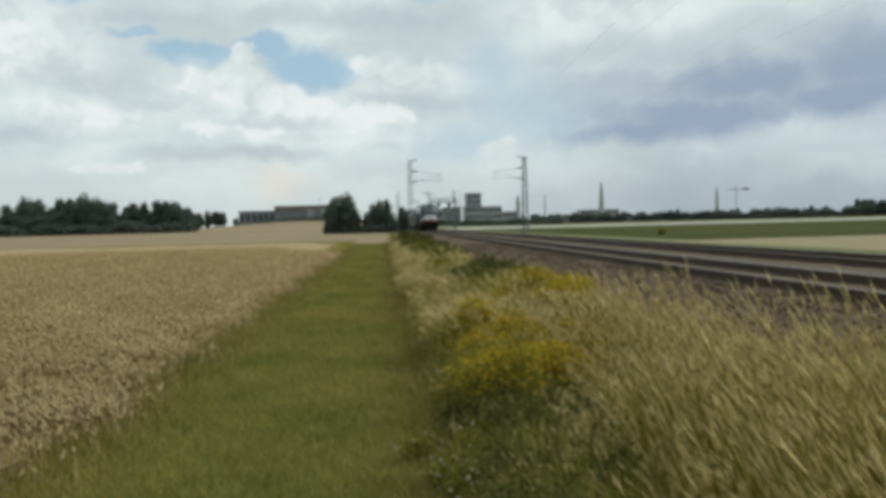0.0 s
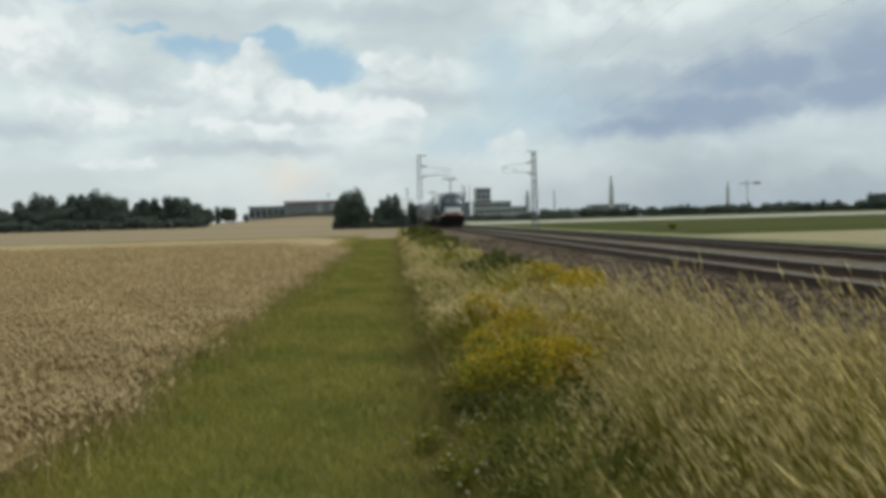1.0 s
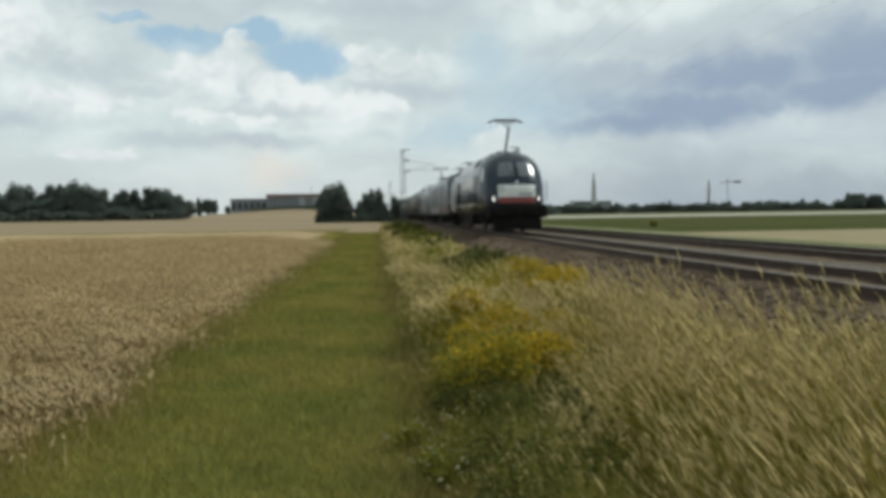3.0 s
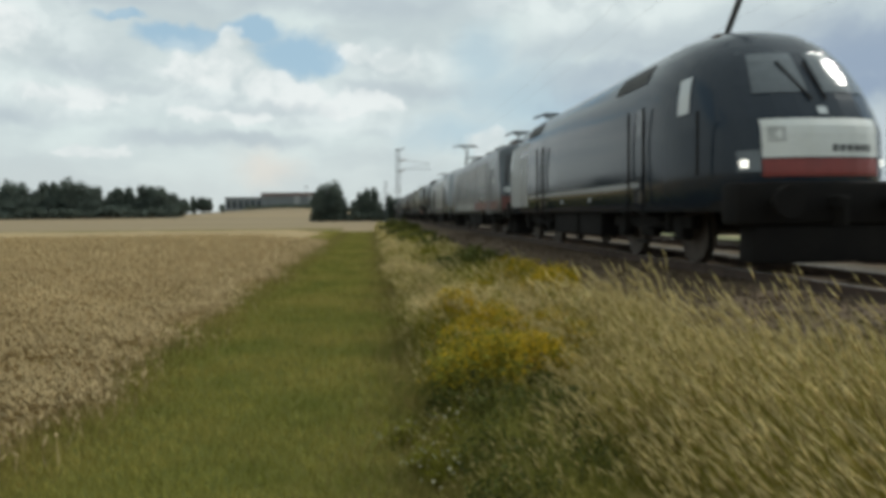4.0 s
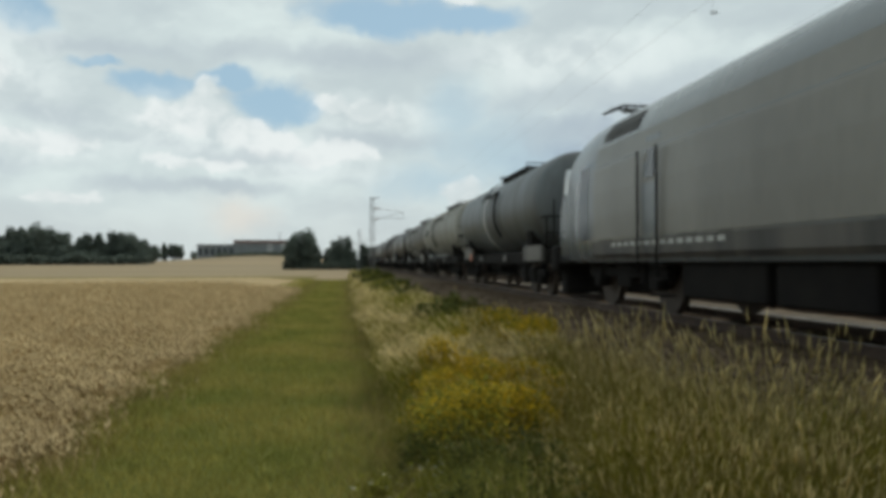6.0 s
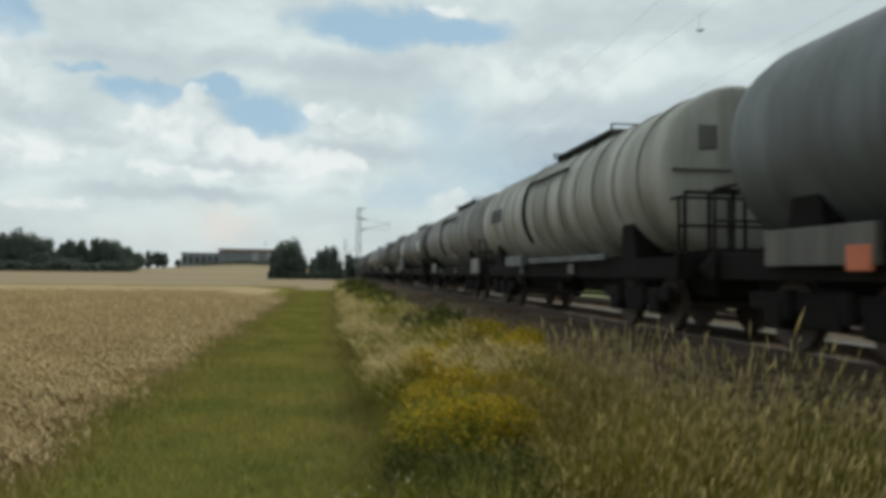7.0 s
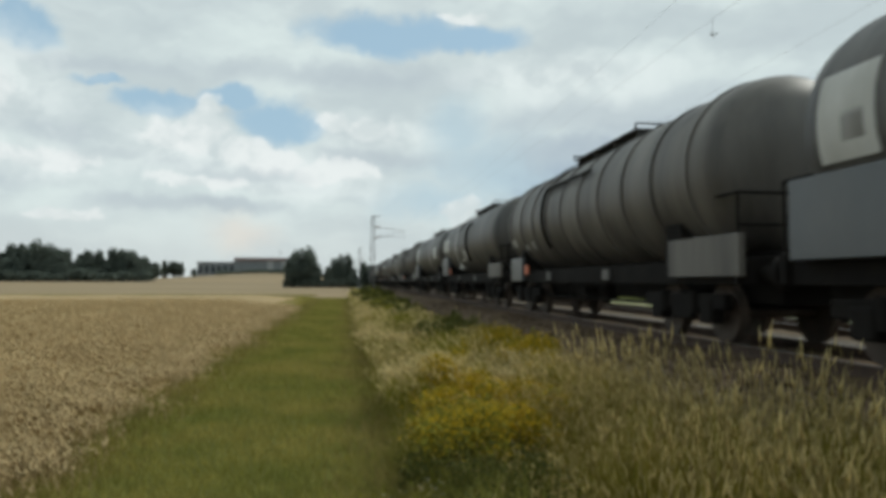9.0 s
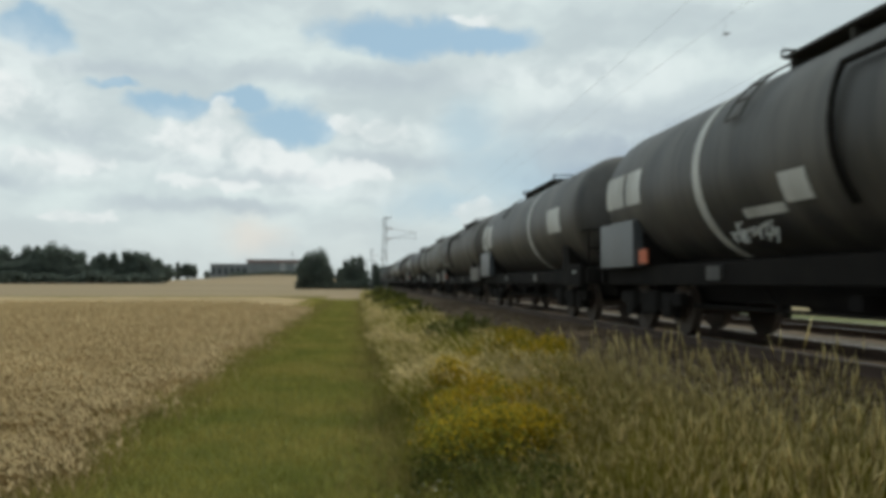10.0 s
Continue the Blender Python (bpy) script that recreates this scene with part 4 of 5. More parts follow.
def skyline():
    building("warehouse", -93, -70, 482, 40, 8.2, "hall", "long low grey warehouse beyond the wheat", 6, 1)
    t = building("warehouse", -70, -34, 480, 40, 9.5, "hall", "low industrial hall with reddish fascia and pale bays", 0, 0, None, "hall_red")
    for a, b in ((2.5, 6.0), (11.5, 15.0)):
        box_part("bay", (a, b, -0.5, 0.3, 0, 7.9), "pale_wall", t)
    box_part("fascia", (-18.2, 18.2, -0.7, -0.35, 7.9, 9.4), "hall_red", t)
    bars_part("aerial", [((10, 4, 9.6), (10, 4, 15.5)), ((8.5, 4, 13.4), (11.5, 4, 13.4))], "mast", t, 0.12)
    building("factory_block", 52, 66, 640, 25, 16, "pale_wall", "pale grey factory block far behind the line", 4, 5, 0)
    building("factory_block", 70, 82, 620, 20, 27, "pale_wall", "tall pale factory tower with flat roof", 3, 6, 0)
    building("factory_block", 66, 96, 600, 20, 15, "pale_wall", "low grey factory hall with dark windows", 8, 3, 0)
    building("factory_block", 100, 125, 690, 20, 12, "pale_wall", "pale low works building in the distance", 6, 2, 0)
    building("factory_block", 15, 45, 560, 20, 13, "pale_wall", "pale works hall behind the trees", 7, 2, 0)
    building("factory_block", -12, 6, 520, 20, 9, "pale_wall", "pale shed behind the trees", 4, 1, 0)
    building("office_block", 244, 292, 900, 20, 15, "pale_wall", "wide pale office block behind the tree belt", 9, 3, 0)
    for x, y, h, r0, r1, lab in ((268, 895, 50, 4.2, 2.2, "grey tower in the hazy distance"), (418, 900, 41, 2.2, 1.7, "slim factory chimney far away"), (62, 600, 30, 0.8, 0.4, "thin lattice pylon behind the works"), (128, 700, 28, 2.4, 2.0, "squat chimney stack in the distance"), (176, 800, 32, 1.2, 0.8, "thin grey mast far off")):
        t = thing("chimney", pose(x, y, 0), lab, "chimney", "distant stacks")
        bm = bmesh.new()
        add_bar(bm, (0, 0, 0), (0, 0, h * 0.78), r0, 12, r1)
        part("shaft", bm, "concrete", t)
        bm = bmesh.new()
        add_bar(bm, (0, 0, h * 0.78), (0, 0, h), r1 * 0.9, 10, r1 * 0.35)
        part("top", bm, "concrete", t)
    t = thing("tower_crane", pose(443, 900, -5), "tall tower crane standing over far roofs", "crane")
    bars_part("tower", [((0, 0, 0), (0, 0, 47))], "mast", t, 0.45)
    bars_part("jib", [((-10, 0, 42), (16, 0, 43))], "mast", t, 0.5)
    box_part("counterweight", (9, 17, -1, 1, 41.2, 43.8), "mast", t)
    t = thing("signal_gantry", pose(12.3, 190, 0), "dark steel signal gantry spanning the tracks", "gantry")
    for x in (0, 6.0):
        bars_part("gantry_post", [((x - 0.25, 0, 0), (x - 0.25, 0, 8.2)), ((x + 0.25, 0, 0), (x + 0.25, 0, 8.2))] + [((x - 0.25, 0, 0.4 + 1.3 * k), (x + 0.25, 0, 1.05 + 1.3 * k)) for k in range(6)], "mast", t, 0.07)
    bars_part("gantry_beam", [((-0.5, 0, z), (6.5, 0, z)) for z in (7.3, 8.3)] + [((-0.5 + 0.7 * k, 0, 7.3 + (k % 2)), (0.2 + 0.7 * k, 0, 8.3 - (k % 2))) for k in range(10)], "under", t, 0.08)
    for x in (1.6, 4.4):
        box_part("signal_head", (x - 0.35, x + 0.35, -0.35, -0.1, 6.1, 7.3), "under", t, 0.04)


# ------------------------------------------------------------------ train: shared pieces


def wheelset(parent, y, r):
    for s in (-1, 1):
        bm = bmesh.new()
        add_disc(bm, (s * 0.755, y, r), r, 0.13, 28)
        add_disc(bm, (s * 0.70, y, r), r + 0.028, 0.03, 28)
        add_disc(bm, (s * 0.86, y, r), 0.15, 0.16, 14)
        part("wheel", bm, "wheel", parent, smooth=True)
    bars_part("axle", [((-0.9, y, r), (0.9, y, r))], "wheel", parent, 0.08, 10)


def bogie(parent, y, base, r, heavy=False):
    e = bmesh.new()
    for s in (-1, 1):
        x0, x1 = s * 0.98, s * 1.12
        add_box(e, min(x0, x1), max(x0, x1), y - base / 2 - 0.55, y + base / 2 + 0.55, r + 0.06, r + 0.30, 0.03)
        for d in (-1, 1):
            add_box(e, min(x0, x1) - 0.03, max(x0, x1) + 0.06, y + d * base / 2 - 0.19, y + d * base / 2 + 0.19, r - 0.16, r + 0.22, 0.04)
        add_box(e, min(x0, x1), max(x0, x1), y - 0.35, y + 0.35, r - 0.12, r + 0.1, 0.03)
    add_box(e, -1.0, 1.0, y - 0.25, y + 0.25, r, r + 0.35)
    fr = part("bogie_frame", e, "under", parent)
    for d in (-1, 1):
        for s in (-1, 1):
            bars_part("spring", [((s * 1.13, y + d * (base / 2 - 0.36), r - 0.02), (s * 1.13, y + d * (base / 2 - 0.36), r + 0.34))], "under", fr, 0.09, 10)
    for d in (-1, 1):
        wheelset(parent, y + d * base / 2, r)
    if heavy:
        for s in (-1, 1):
            bars_part("damper", [((s * 1.2, y - 0.9, r + 0.2), (s * 1.25, y + 0.5, r + 0.42))], "under", fr, 0.05, 8)
            bars_part("sand_pipe", [((s * 0.9, y - base / 2 - 0.75, r + 0.2), (s * 0.78, y - base / 2 - 0.62, 0.1))], "under", fr, 0.025)


def buffers(parent, y, way, z=1.06):
    for s in (-1, 1):
        bm = bmesh.new()
        add_bar(bm, (s * 0.875, y, z), (s * 0.875, y + way * 0.42, z), 0.10, 12)
        add_bar(bm, (s * 0.875, y + way * 0.42, z), (s * 0.875, y + way * 0.5, z), 0.23, 16)
        part("buffer", bm, "under", parent, smooth=True)
    bm = bmesh.new()
    add_box(bm, -0.07, 0.07, y, y + way * 0.40, z - 0.1, z + 0.08, 0.02)
    add_box(bm, -0.04, 0.04, y + way * 0.2, y + way * 0.45, z - 0.35, z + 0.05, 0.01)
    part("coupling", bm, "under", parent)


def pantograph(parent, y, raised, way=1):
    """Single-arm pantograph on the roof."""
    z = 4.05
    fr = bars_part("pantograph", [((-0.5, y - 0.5, z), (-0.5, y + 0.5, z)), ((0.5, y - 0.5, z), (0.5, y + 0.5, z)), ((-0.5, y - 0.5, z), (0.5, y - 0.5, z)), ((-0.5, y + 0.5, z), (0.5, y + 0.5, z))], "panto", parent, 0.045)
    for sx in (-0.5, 0.5):
        for sy in (-0.5, 0.5):
            bars_part("insulator", [((sx, y + sy, z - 0.25), (sx, y + sy, z))], "insulator", fr, 0.07, 8)
    top = 5.74 if raised else 4.42
    knee = (y - way * 0.75, z + 0.70 * (top - z)) if raised else (y + way * 1.3, z + 0.18)
    tip = (y + way * 0.25, top - 0.1) if raised else (y - way * 0.4, top - 0.1)
    bars_part("lower_arm", [((0, y + way * (0.35 if raised else -0.35), z), (0, knee[0], knee[1]))], "panto", fr, 0.06, 8)
    bars_part("upper_arm", [((-0.06, knee[0], knee[1]), (-0.22, tip[0], tip[1])), ((0.06, knee[0], knee[1]), (0.22, tip[0], tip[1])), ((-0.5, tip[0], tip[1]), (0.5, tip[0], tip[1]))], "panto", fr, 0.032)
    for d in (-0.19, 0.19):
        bars_part("contact_strip", [((-0.55, tip[0] + d, top), (0.55, tip[0] + d, top)), ((0.55, tip[0] + d, top), (0.88, tip[0] + d, top - 0.13)), ((-0.55, tip[0] + d, top), (-0.88, tip[0] + d, top - 0.13)), ((-0.45, tip[0], top - 0.1), (-0.45, tip[0] + d, top)), ((0.45, tip[0], top - 0.1), (0.45, tip[0] + d, top))], "panto", fr, 0.03)
    return fr


class Shell:
    """A locomotive body lofted from level rings: (height, half width, setback of the end wall)."""

    def __init__(self, length, levels, bow, taper=0.0):
        self.len, self.levels, self.bow, self.taper = length, levels, bow, taper
        z = [l[0] for l in levels]
        self.hw = lambda h: float(np.interp(h, z, [l[1] for l in levels]))
        self.set = lambda h: float(np.interp(h, z, [l[2] for l in levels]))

    def end(self, f, h, rear=False, off=0.0):
        """A point of the end wall: f from -1 to 1 across, h height above the rail."""
        y = self.set(h) + self.bow * abs(f) ** 3 - off
        return (f * (self.hw(h) - self.taper), self.len - y if rear else y, h)

    def wide(self, h, y):
        """Half width at a place along the body: the cab sides draw in towards the ends."""
        d = min(y, self.len - y)
        return self.hw(h) - self.taper * min(1.0, max(0.0, (3.75 - d) / 2.4))

    def body(self):
        bm = bmesh.new()
        rings = []
        fs = np.linspace(-1, 1, 13)
        for h, _, _ in self.levels:
            front = [self.end(f, h) for f in fs]
            stops = [3.65, 3.80, self.len * 0.35, self.len * 0.5, self.len * 0.65, self.len - 3.80, self.len - 3.65]
            side = [(self.wide(h, y), y, h) for y in stops]
            back = [self.end(-f, h, True) for f in fs]
            other = [(-self.wide(h, y), y, h) for y in reversed(stops)]
            rings.append([bm.verts.new(p) for p in front + side + back + other])
        n = len(rings[0])
        for a, b in zip(rings[:-1], rings[1:]):
            for i in range(n):
                bm.faces.new((a[i], a[(i + 1) % n], b[(i + 1) % n], b[i]))
        bm.faces.new(rings[-1])
        bm.faces.new(rings[0][::-1])
        return bm

    def end_panel(self, f0, f1, z0, z1, rear=False, off=0.012, taper=0.0, n=8, m=5):
        """A thin panel that follows the end wall."""
        bm = bmesh.new()
        g = []
        for j in range(m + 1):
            h = z0 + (z1 - z0) * j / m
            k = 1 - taper * j / m
            g.append([bm.verts.new(self.end((f0 + (f1 - f0) * i / n) * k, h, rear, off)) for i in range(n + 1)])
        for j in range(m):
            for i in range(n):
                q = (g[j][i], g[j][i + 1], g[j + 1][i + 1], g[j + 1][i])
                bm.faces.new(q[::-1] if rear else q)
        return bm

    def side_panel(self, y0, y1, z0, z1, s=-1, off=0.012, m=4):
        bm = bmesh.new()
        g = []
        for j in range(m + 1):
            h = z0 + (z1 - z0) * j / m
            g.append((bm.verts.new((s * (self.wide(h, y0) + off), y0, h)), bm.verts.new((s * (self.wide(h, y1) + off), y1, h))))
        for a, b in zip(g[:-1], g[1:]):
            q = (a[0], a[1], b[1], b[0])
            bm.faces.new(q if s > 0 else q[::-1])
        return bm


def cab_door(sh, e, y, z0, z1, mt, w=0.72, rail="under"):
    for s in (-1, 1):
        part("cab_door", sh.side_panel(y, y + w, z0, z1, s, 0.010), mt, e)
        d = bmesh.new()
        for yy in (y - 0.09, y + w + 0.09):
            add_bar(d, (s * (sh.hw(z0) + 0.09), yy, z0 - 0.25), (s * (sh.hw(z1 - 0.3) + 0.09), yy, z1 - 0.25), 0.024, 6)
        part("handrail", d, rail, e)
        part("door_window", sh.side_panel(y + 0.15, y + w - 0.15, z1 - 0.75, z1 - 0.25, s, 0.016), "glass", e)
        st = bmesh.new()
        for k in range(3):
            add_box(st, s * 1.15 if s > 0 else s * 1.42, s * 1.42 if s > 0 else s * 1.15, y + 0.05, y + w - 0.05, 0.35 + 0.27 * k, 0.39 + 0.27 * k)
        part("step", st, "under", e)


def roof_gear(e, y0, y1, seed):
    r = random.Random(seed)
    for k in range(4):
        a = y0 + (y1 - y0) * (k + 0.1) / 4
        box_part("roof_box", (-0.7, 0.7, a, a + (y1 - y0) / 4 * r.uniform(0.5, 0.85), 3.80, 3.90 + r.uniform(0.02, 0.14)), "roof", e, 0.03)
    for k in range(6):
        a = y0 + (y1 - y0) * (k + 0.5) / 6
        bars_part("roof_insulator", [((-0.45, a, 3.8), (-0.45, a, 4.14))], "roof", e, 0.05, 8)
    bars_part("busbar", [((-0.25, y0, 4.1), (-0.25, y1, 4.1))], "panto", e, 0.018)


def underframe(e, length):
    box_part("sole_bar", (-1.36, 1.36, 0.75, length - 0.75, 0.92, 1.10), "under", e, 0.02)
    for s in (-1, 1):
        for a, b in ((7.2, 9.0), (9.2, 11.6)):
            x0, x1 = sorted((s * 0.75, s * 1.30))
            box_part("equipment_box", (x0, x1, a, b, 0.38, 0.92), "under", e, 0.04)


TAURUS = [(0.95, 1.38, 0.62), (1.10, 1.47, 0.55), (1.5, 1.49, 0.50), (2.15, 1.50, 0.56), (2.45, 1.49, 0.72), (2.9, 1.46, 1.02), (3.3, 1.38, 1.34), (3.6, 1.25, 1.66), (3.85, 1.05, 2.05), (4.02, 0.78, 2.55), (4.10, 0.45, 3.1)]
RIBBED = [(0.95, 1.40, 0.55), (1.10, 1.47, 0.52), (1.6, 1.49, 0.52), (2.1, 1.49, 0.60), (2.35, 1.48, 0.78), (3.0, 1.44, 1.10), (3.45, 1.38, 1.34), (3.62, 1.24, 1.42), (3.78, 1.02, 1.55), (3.86, 0.6, 1.8)]


def locomotive_round(label, body_mt, dark_front, raised_at, white_line, patch, panels=False):
    length = 19.28
    e = thing("locomotive", None, label, "locomotive", "locomotives of the train")
    sh = Shell(length, TAURUS, 0.85, 0.06)
    part("body", sh.body(), body_mt, e, smooth=True)
    for rear in (False, True):
        mask = part("front_mask", sh.end_panel(-0.93, 0.93, 2.32, 3.72, rear, 0.010, 0.10), "black_paint" if dark_front else body_mt, e)
        for f0, f1 in ((-0.62, -0.08), (0.10, 0.66)):
            part("windscreen", sh.end_panel(f0, f1, 2.72, 3.42, rear, 0.022, 0.08), "screen", mask)
        bars_part("wiper", [(sh.end(-0.08, 2.6, rear, 0.05), sh.end(-0.30, 3.25, rear, 0.05)), (sh.end(0.08, 2.6, rear, 0.05), sh.end(0.02, 3.25, rear, 0.05))], "under", mask, 0.02)
        if dark_front:
            panel = part("nose_panel", sh.end_panel(-0.63, 0.63, 1.72, 2.30, rear, 0.014), "white_paint", e, "off-white front panel")
            part("nose_stripe", sh.end_panel(-0.63, 0.63, 1.44, 1.70, rear, 0.014), "red_paint", e, "red band under the front panel")
            for k in range(6):
                a = 0.05 + 0.08 * k
                part("marking", sh.end_panel(a, a + 0.055, 1.80, 1.90, rear, 0.022, 0, 1, 1), "letter", panel)
            part("marking", sh.end_panel(-0.58, -0.42, 1.95, 2.18, rear, 0.022, 0, 1, 1), "pale_letter", panel)
        for f0, f1 in ((-0.82, -0.64), (0.64, 0.82)):
            hl = part("headlight", sh.end_panel(f0, f1, 1.52, 1.84, rear, 0.02, 0, 3, 3), "screen", e)
            part("lamp", sh.end_panel(f0 + 0.02 if f0 < 0 else f0 + 0.09, f0 + 0.08 if f0 < 0 else f1 - 0.02, 1.58, 1.70, rear, 0.03, 0, 2, 2), "lamp" if not rear and dark_front else "glass_pale", hl)
        part("top_light", sh.end_panel(-0.05, 0.05, 2.36, 2.48, rear, 0.03, 0, 2, 2), "glass_pale", e)
        ap = bmesh.new()
        y0, y1 = (0.42, 1.0) if not rear else (length - 1.0, length - 0.42)
        add_box(ap, -1.42, 1.42, y0, y1, 0.72, 1.36, 0.08)
        add_box(ap, -1.15, 1.15, y0 + 0.06, y1 - 0.06, 0.16, 0.72, 0.05)
        part("apron", ap, "under", e, smooth=True)
        buffers(e, 0.5 if not rear else length - 0.5, -1 if not rear else 1)
        for s in (-1, 1):
            yy = 2.05 if not rear else length - 2.1
            part("cab_window", sh.side_panel(yy, yy + 0.42, 2.55, 3.15, s, 0.012), "glass_pale", e)
            gx = sh.hw(2.0) + 0.10
            ya = sh.end(1, 1.9, rear)[1]
            bars_part("grab_rail", [((s * gx, ya, 1.5), (s * gx, ya, 2.5))], "under", e, 0.022)
        cab_door(sh, e, 3.9 if not rear else length - 7.2, 1.12, 3.15, body_mt, 0.62)
    if white_line:
        for s in (-1, 1):
            part("side_line", sh.side_panel(4.2, length - 5.0, 1.40, 1.51, s, 0.014, 1), "cab_grey", e, "thin pale line along the side")
            for k in range(2):
                a = 7.4 + 2.6 * k
                part("marking", sh.side_panel(a, a + 0.2, 1.18, 1.27, s, 0.014, 1), "pale_letter", e)
    if patch:
        for s in (-1, 1):
            part("logo_panel", sh.side_panel(length - 4.7, length - 3.82, 1.15, 3.3, s, 0.008), "cab_grey", e, "pale grey worn panel")
            part("cab_side", sh.side_panel(length - 3.7, length - 1.6, 1.15, 3.3, s, 0.008), "cab_grey", e, "grey cab side")
    if panels:
        for s in (-1, 1):
            part("side_panel", sh.side_panel(4.9, length - 4.0, 1.40, 3.3, s, 0.008), "warm_grey", e, "warm grey side panel")
            part("recess", sh.side_panel(length - 3.66, length - 3.0, 1.40, 3.0, s, 0.010), "black_paint", e, "dark upright side panel")
            part("lower_band", sh.side_panel(3.82, length - 3.82, 1.02, 1.36, s, 0.012), "tank_black", e, "dark lower band")
            for k in range(14):
                a = length - 9.4 + 0.32 * k
                part("marking", sh.side_panel(a, a + 0.2, 1.24, 1.32, s, 0.018, 1), "pale_letter", e)
            part("window_seal", sh.side_panel(length - 1.74, length - 1.62, 2.45, 3.25, s, 0.014), "letter", e)
    for s in (-1, 1):
        part("roof_hatch", sh.side_panel(4.2, 6.0, 3.42, 3.78, s, 0.02, 2), "roof", e)
        part("roof_hatch", sh.side_panel(length - 6, length - 4.2, 3.42, 3.78, s, 0.02, 2), "roof", e)
    roof_gear(e, 5.2, length - 5.2, 3)
    pantograph(e, 3.5, raised_at == "front", 1)
    pantograph(e, length - 3.5, raised_at == "rear", -1)
    underframe(e, length)
    bogie(e, 4.7, 3.0, 0.575, True)
    bogie(e, length - 4.7, 3.0, 0.575, True)
    return e, length


def locomotive_ribbed():
    length = 19.58
    e = thing("locomotive", None, "grey electric locomotive with ribbed sides and red lower band", "locomotive", "locomotives of the train")
    sh = Shell(length, RIBBED, 0.28)
    part("body", sh.body(), "rib_grey", e, smooth=True)
    for rear in (False, True):
        mask = part("front_mask", sh.end_panel(-0.86, 0.86, 2.2, 3.35, rear, 0.012, 0.06), "letter", e)
        part("windscreen", sh.end_panel(-0.74, 0.74, 2.42, 3.2, rear, 0.024, 0.06), "glass", mask)
        part("nose_panel", sh.end_panel(-0.97, 0.97, 1.06, 1.62, rear, 0.012), "faded_red", e, "red painted nose")
        for f0, f1 in ((-0.9, -0.66), (0.66, 0.9)):
            part("headlight", sh.end_panel(f0, f1, 1.78, 2.0, rear, 0.02, 0, 3, 2), "glass_pale", e)
        y0, y1 = (0.42, 0.95) if not rear else (length - 0.95, length - 0.42)
        ap = bmesh.new()
        add_box(ap, -1.38, 1.38, y0, y1, 0.75, 1.12, 0.06)
        add_box(ap, -1.15, 1.15, y0 + 0.06, y1 - 0.06, 0.18, 0.75, 0.05)
        part("apron", ap, "under", e)
        buffers(e, 0.5 if not rear else length - 0.5, -1 if not rear else 1)
        cab_door(sh, e, 3.08 if not rear else length - 3.8, 1.12, 3.1, "rib_grey", 0.64, "silver")
        for s in (-1, 1):
            yy = 2.3 if not rear else length - 2.8
            part("cab_window", sh.side_panel(yy, yy + 0.5, 2.5, 3.15, s, 0.012), "screen", e)
            part("marking", sh.side_panel(yy + 0.05, yy + 0.33, 2.2, 2.38, s, 0.012, 1), "white_paint", e)
    for s in (-1, 1):
        for k in range(15):
            z = 1.72 + 0.104 * k
            x0, x1 = sorted((s * sh.hw(z), s * (sh.hw(z) + 0.024)))
            # paler paint on the ribs stands in for glints along their upper faces
            box_part("rib", (x0, x1, 4.35, length - 2.9, z, z + 0.042), "slate_paint", e)
            part("groove", sh.side_panel(4.35, length - 2.9, z + 0.045, z + 0.088, s, 0.005, 1), "tank_slate", e)
        part("lower_band", sh.side_panel(1.4, 8.2, 1.10, 1.46, s, 0.010), "faded_red", e, "faded red lower band")
        part("lower_band", sh.side_panel(8.2, length - 3.0, 1.10, 1.46, s, 0.010), "cab_grey", e, "pale lower band")
        for k in range(11):
            a = 4.2 + 0.42 * k
            part("marking", sh.side_panel(a, a + 0.26, 1.90, 2.02, s, 0.032, 1), "cab_grey", e)
        part("side_grille", sh.side_panel(10.2, 10.6, 1.14, 1.44, s, 0.016), "silver", e)
        for a in (3.25, 9.9, 16.2):
            part("marking", sh.side_panel(a, a + 0.16, 1.22, 1.44, s, 0.016, 1), "white_paint", e)
    roof_gear(e, 4.8, length - 4.8, 8)
    for a in (4.6, 5.5, 7.9, 8.3, 10.6, 12.9, 13.3, 15.0):
        bars_part("roof_insulator", [((-0.8, a, 3.7), (-0.8, a, 3.97))], "roof", e, 0.09, 8)
    pantograph(e, 3.2, False, 1)
    pantograph(e, length - 3.2, False, -1)
    underframe(e, length)
    bogie(e, 4.85, 2.9, 0.6, True)
    bogie(e, length - 4.85, 2.9, 0.6, True)
    return e, length


WAGON = 15.8


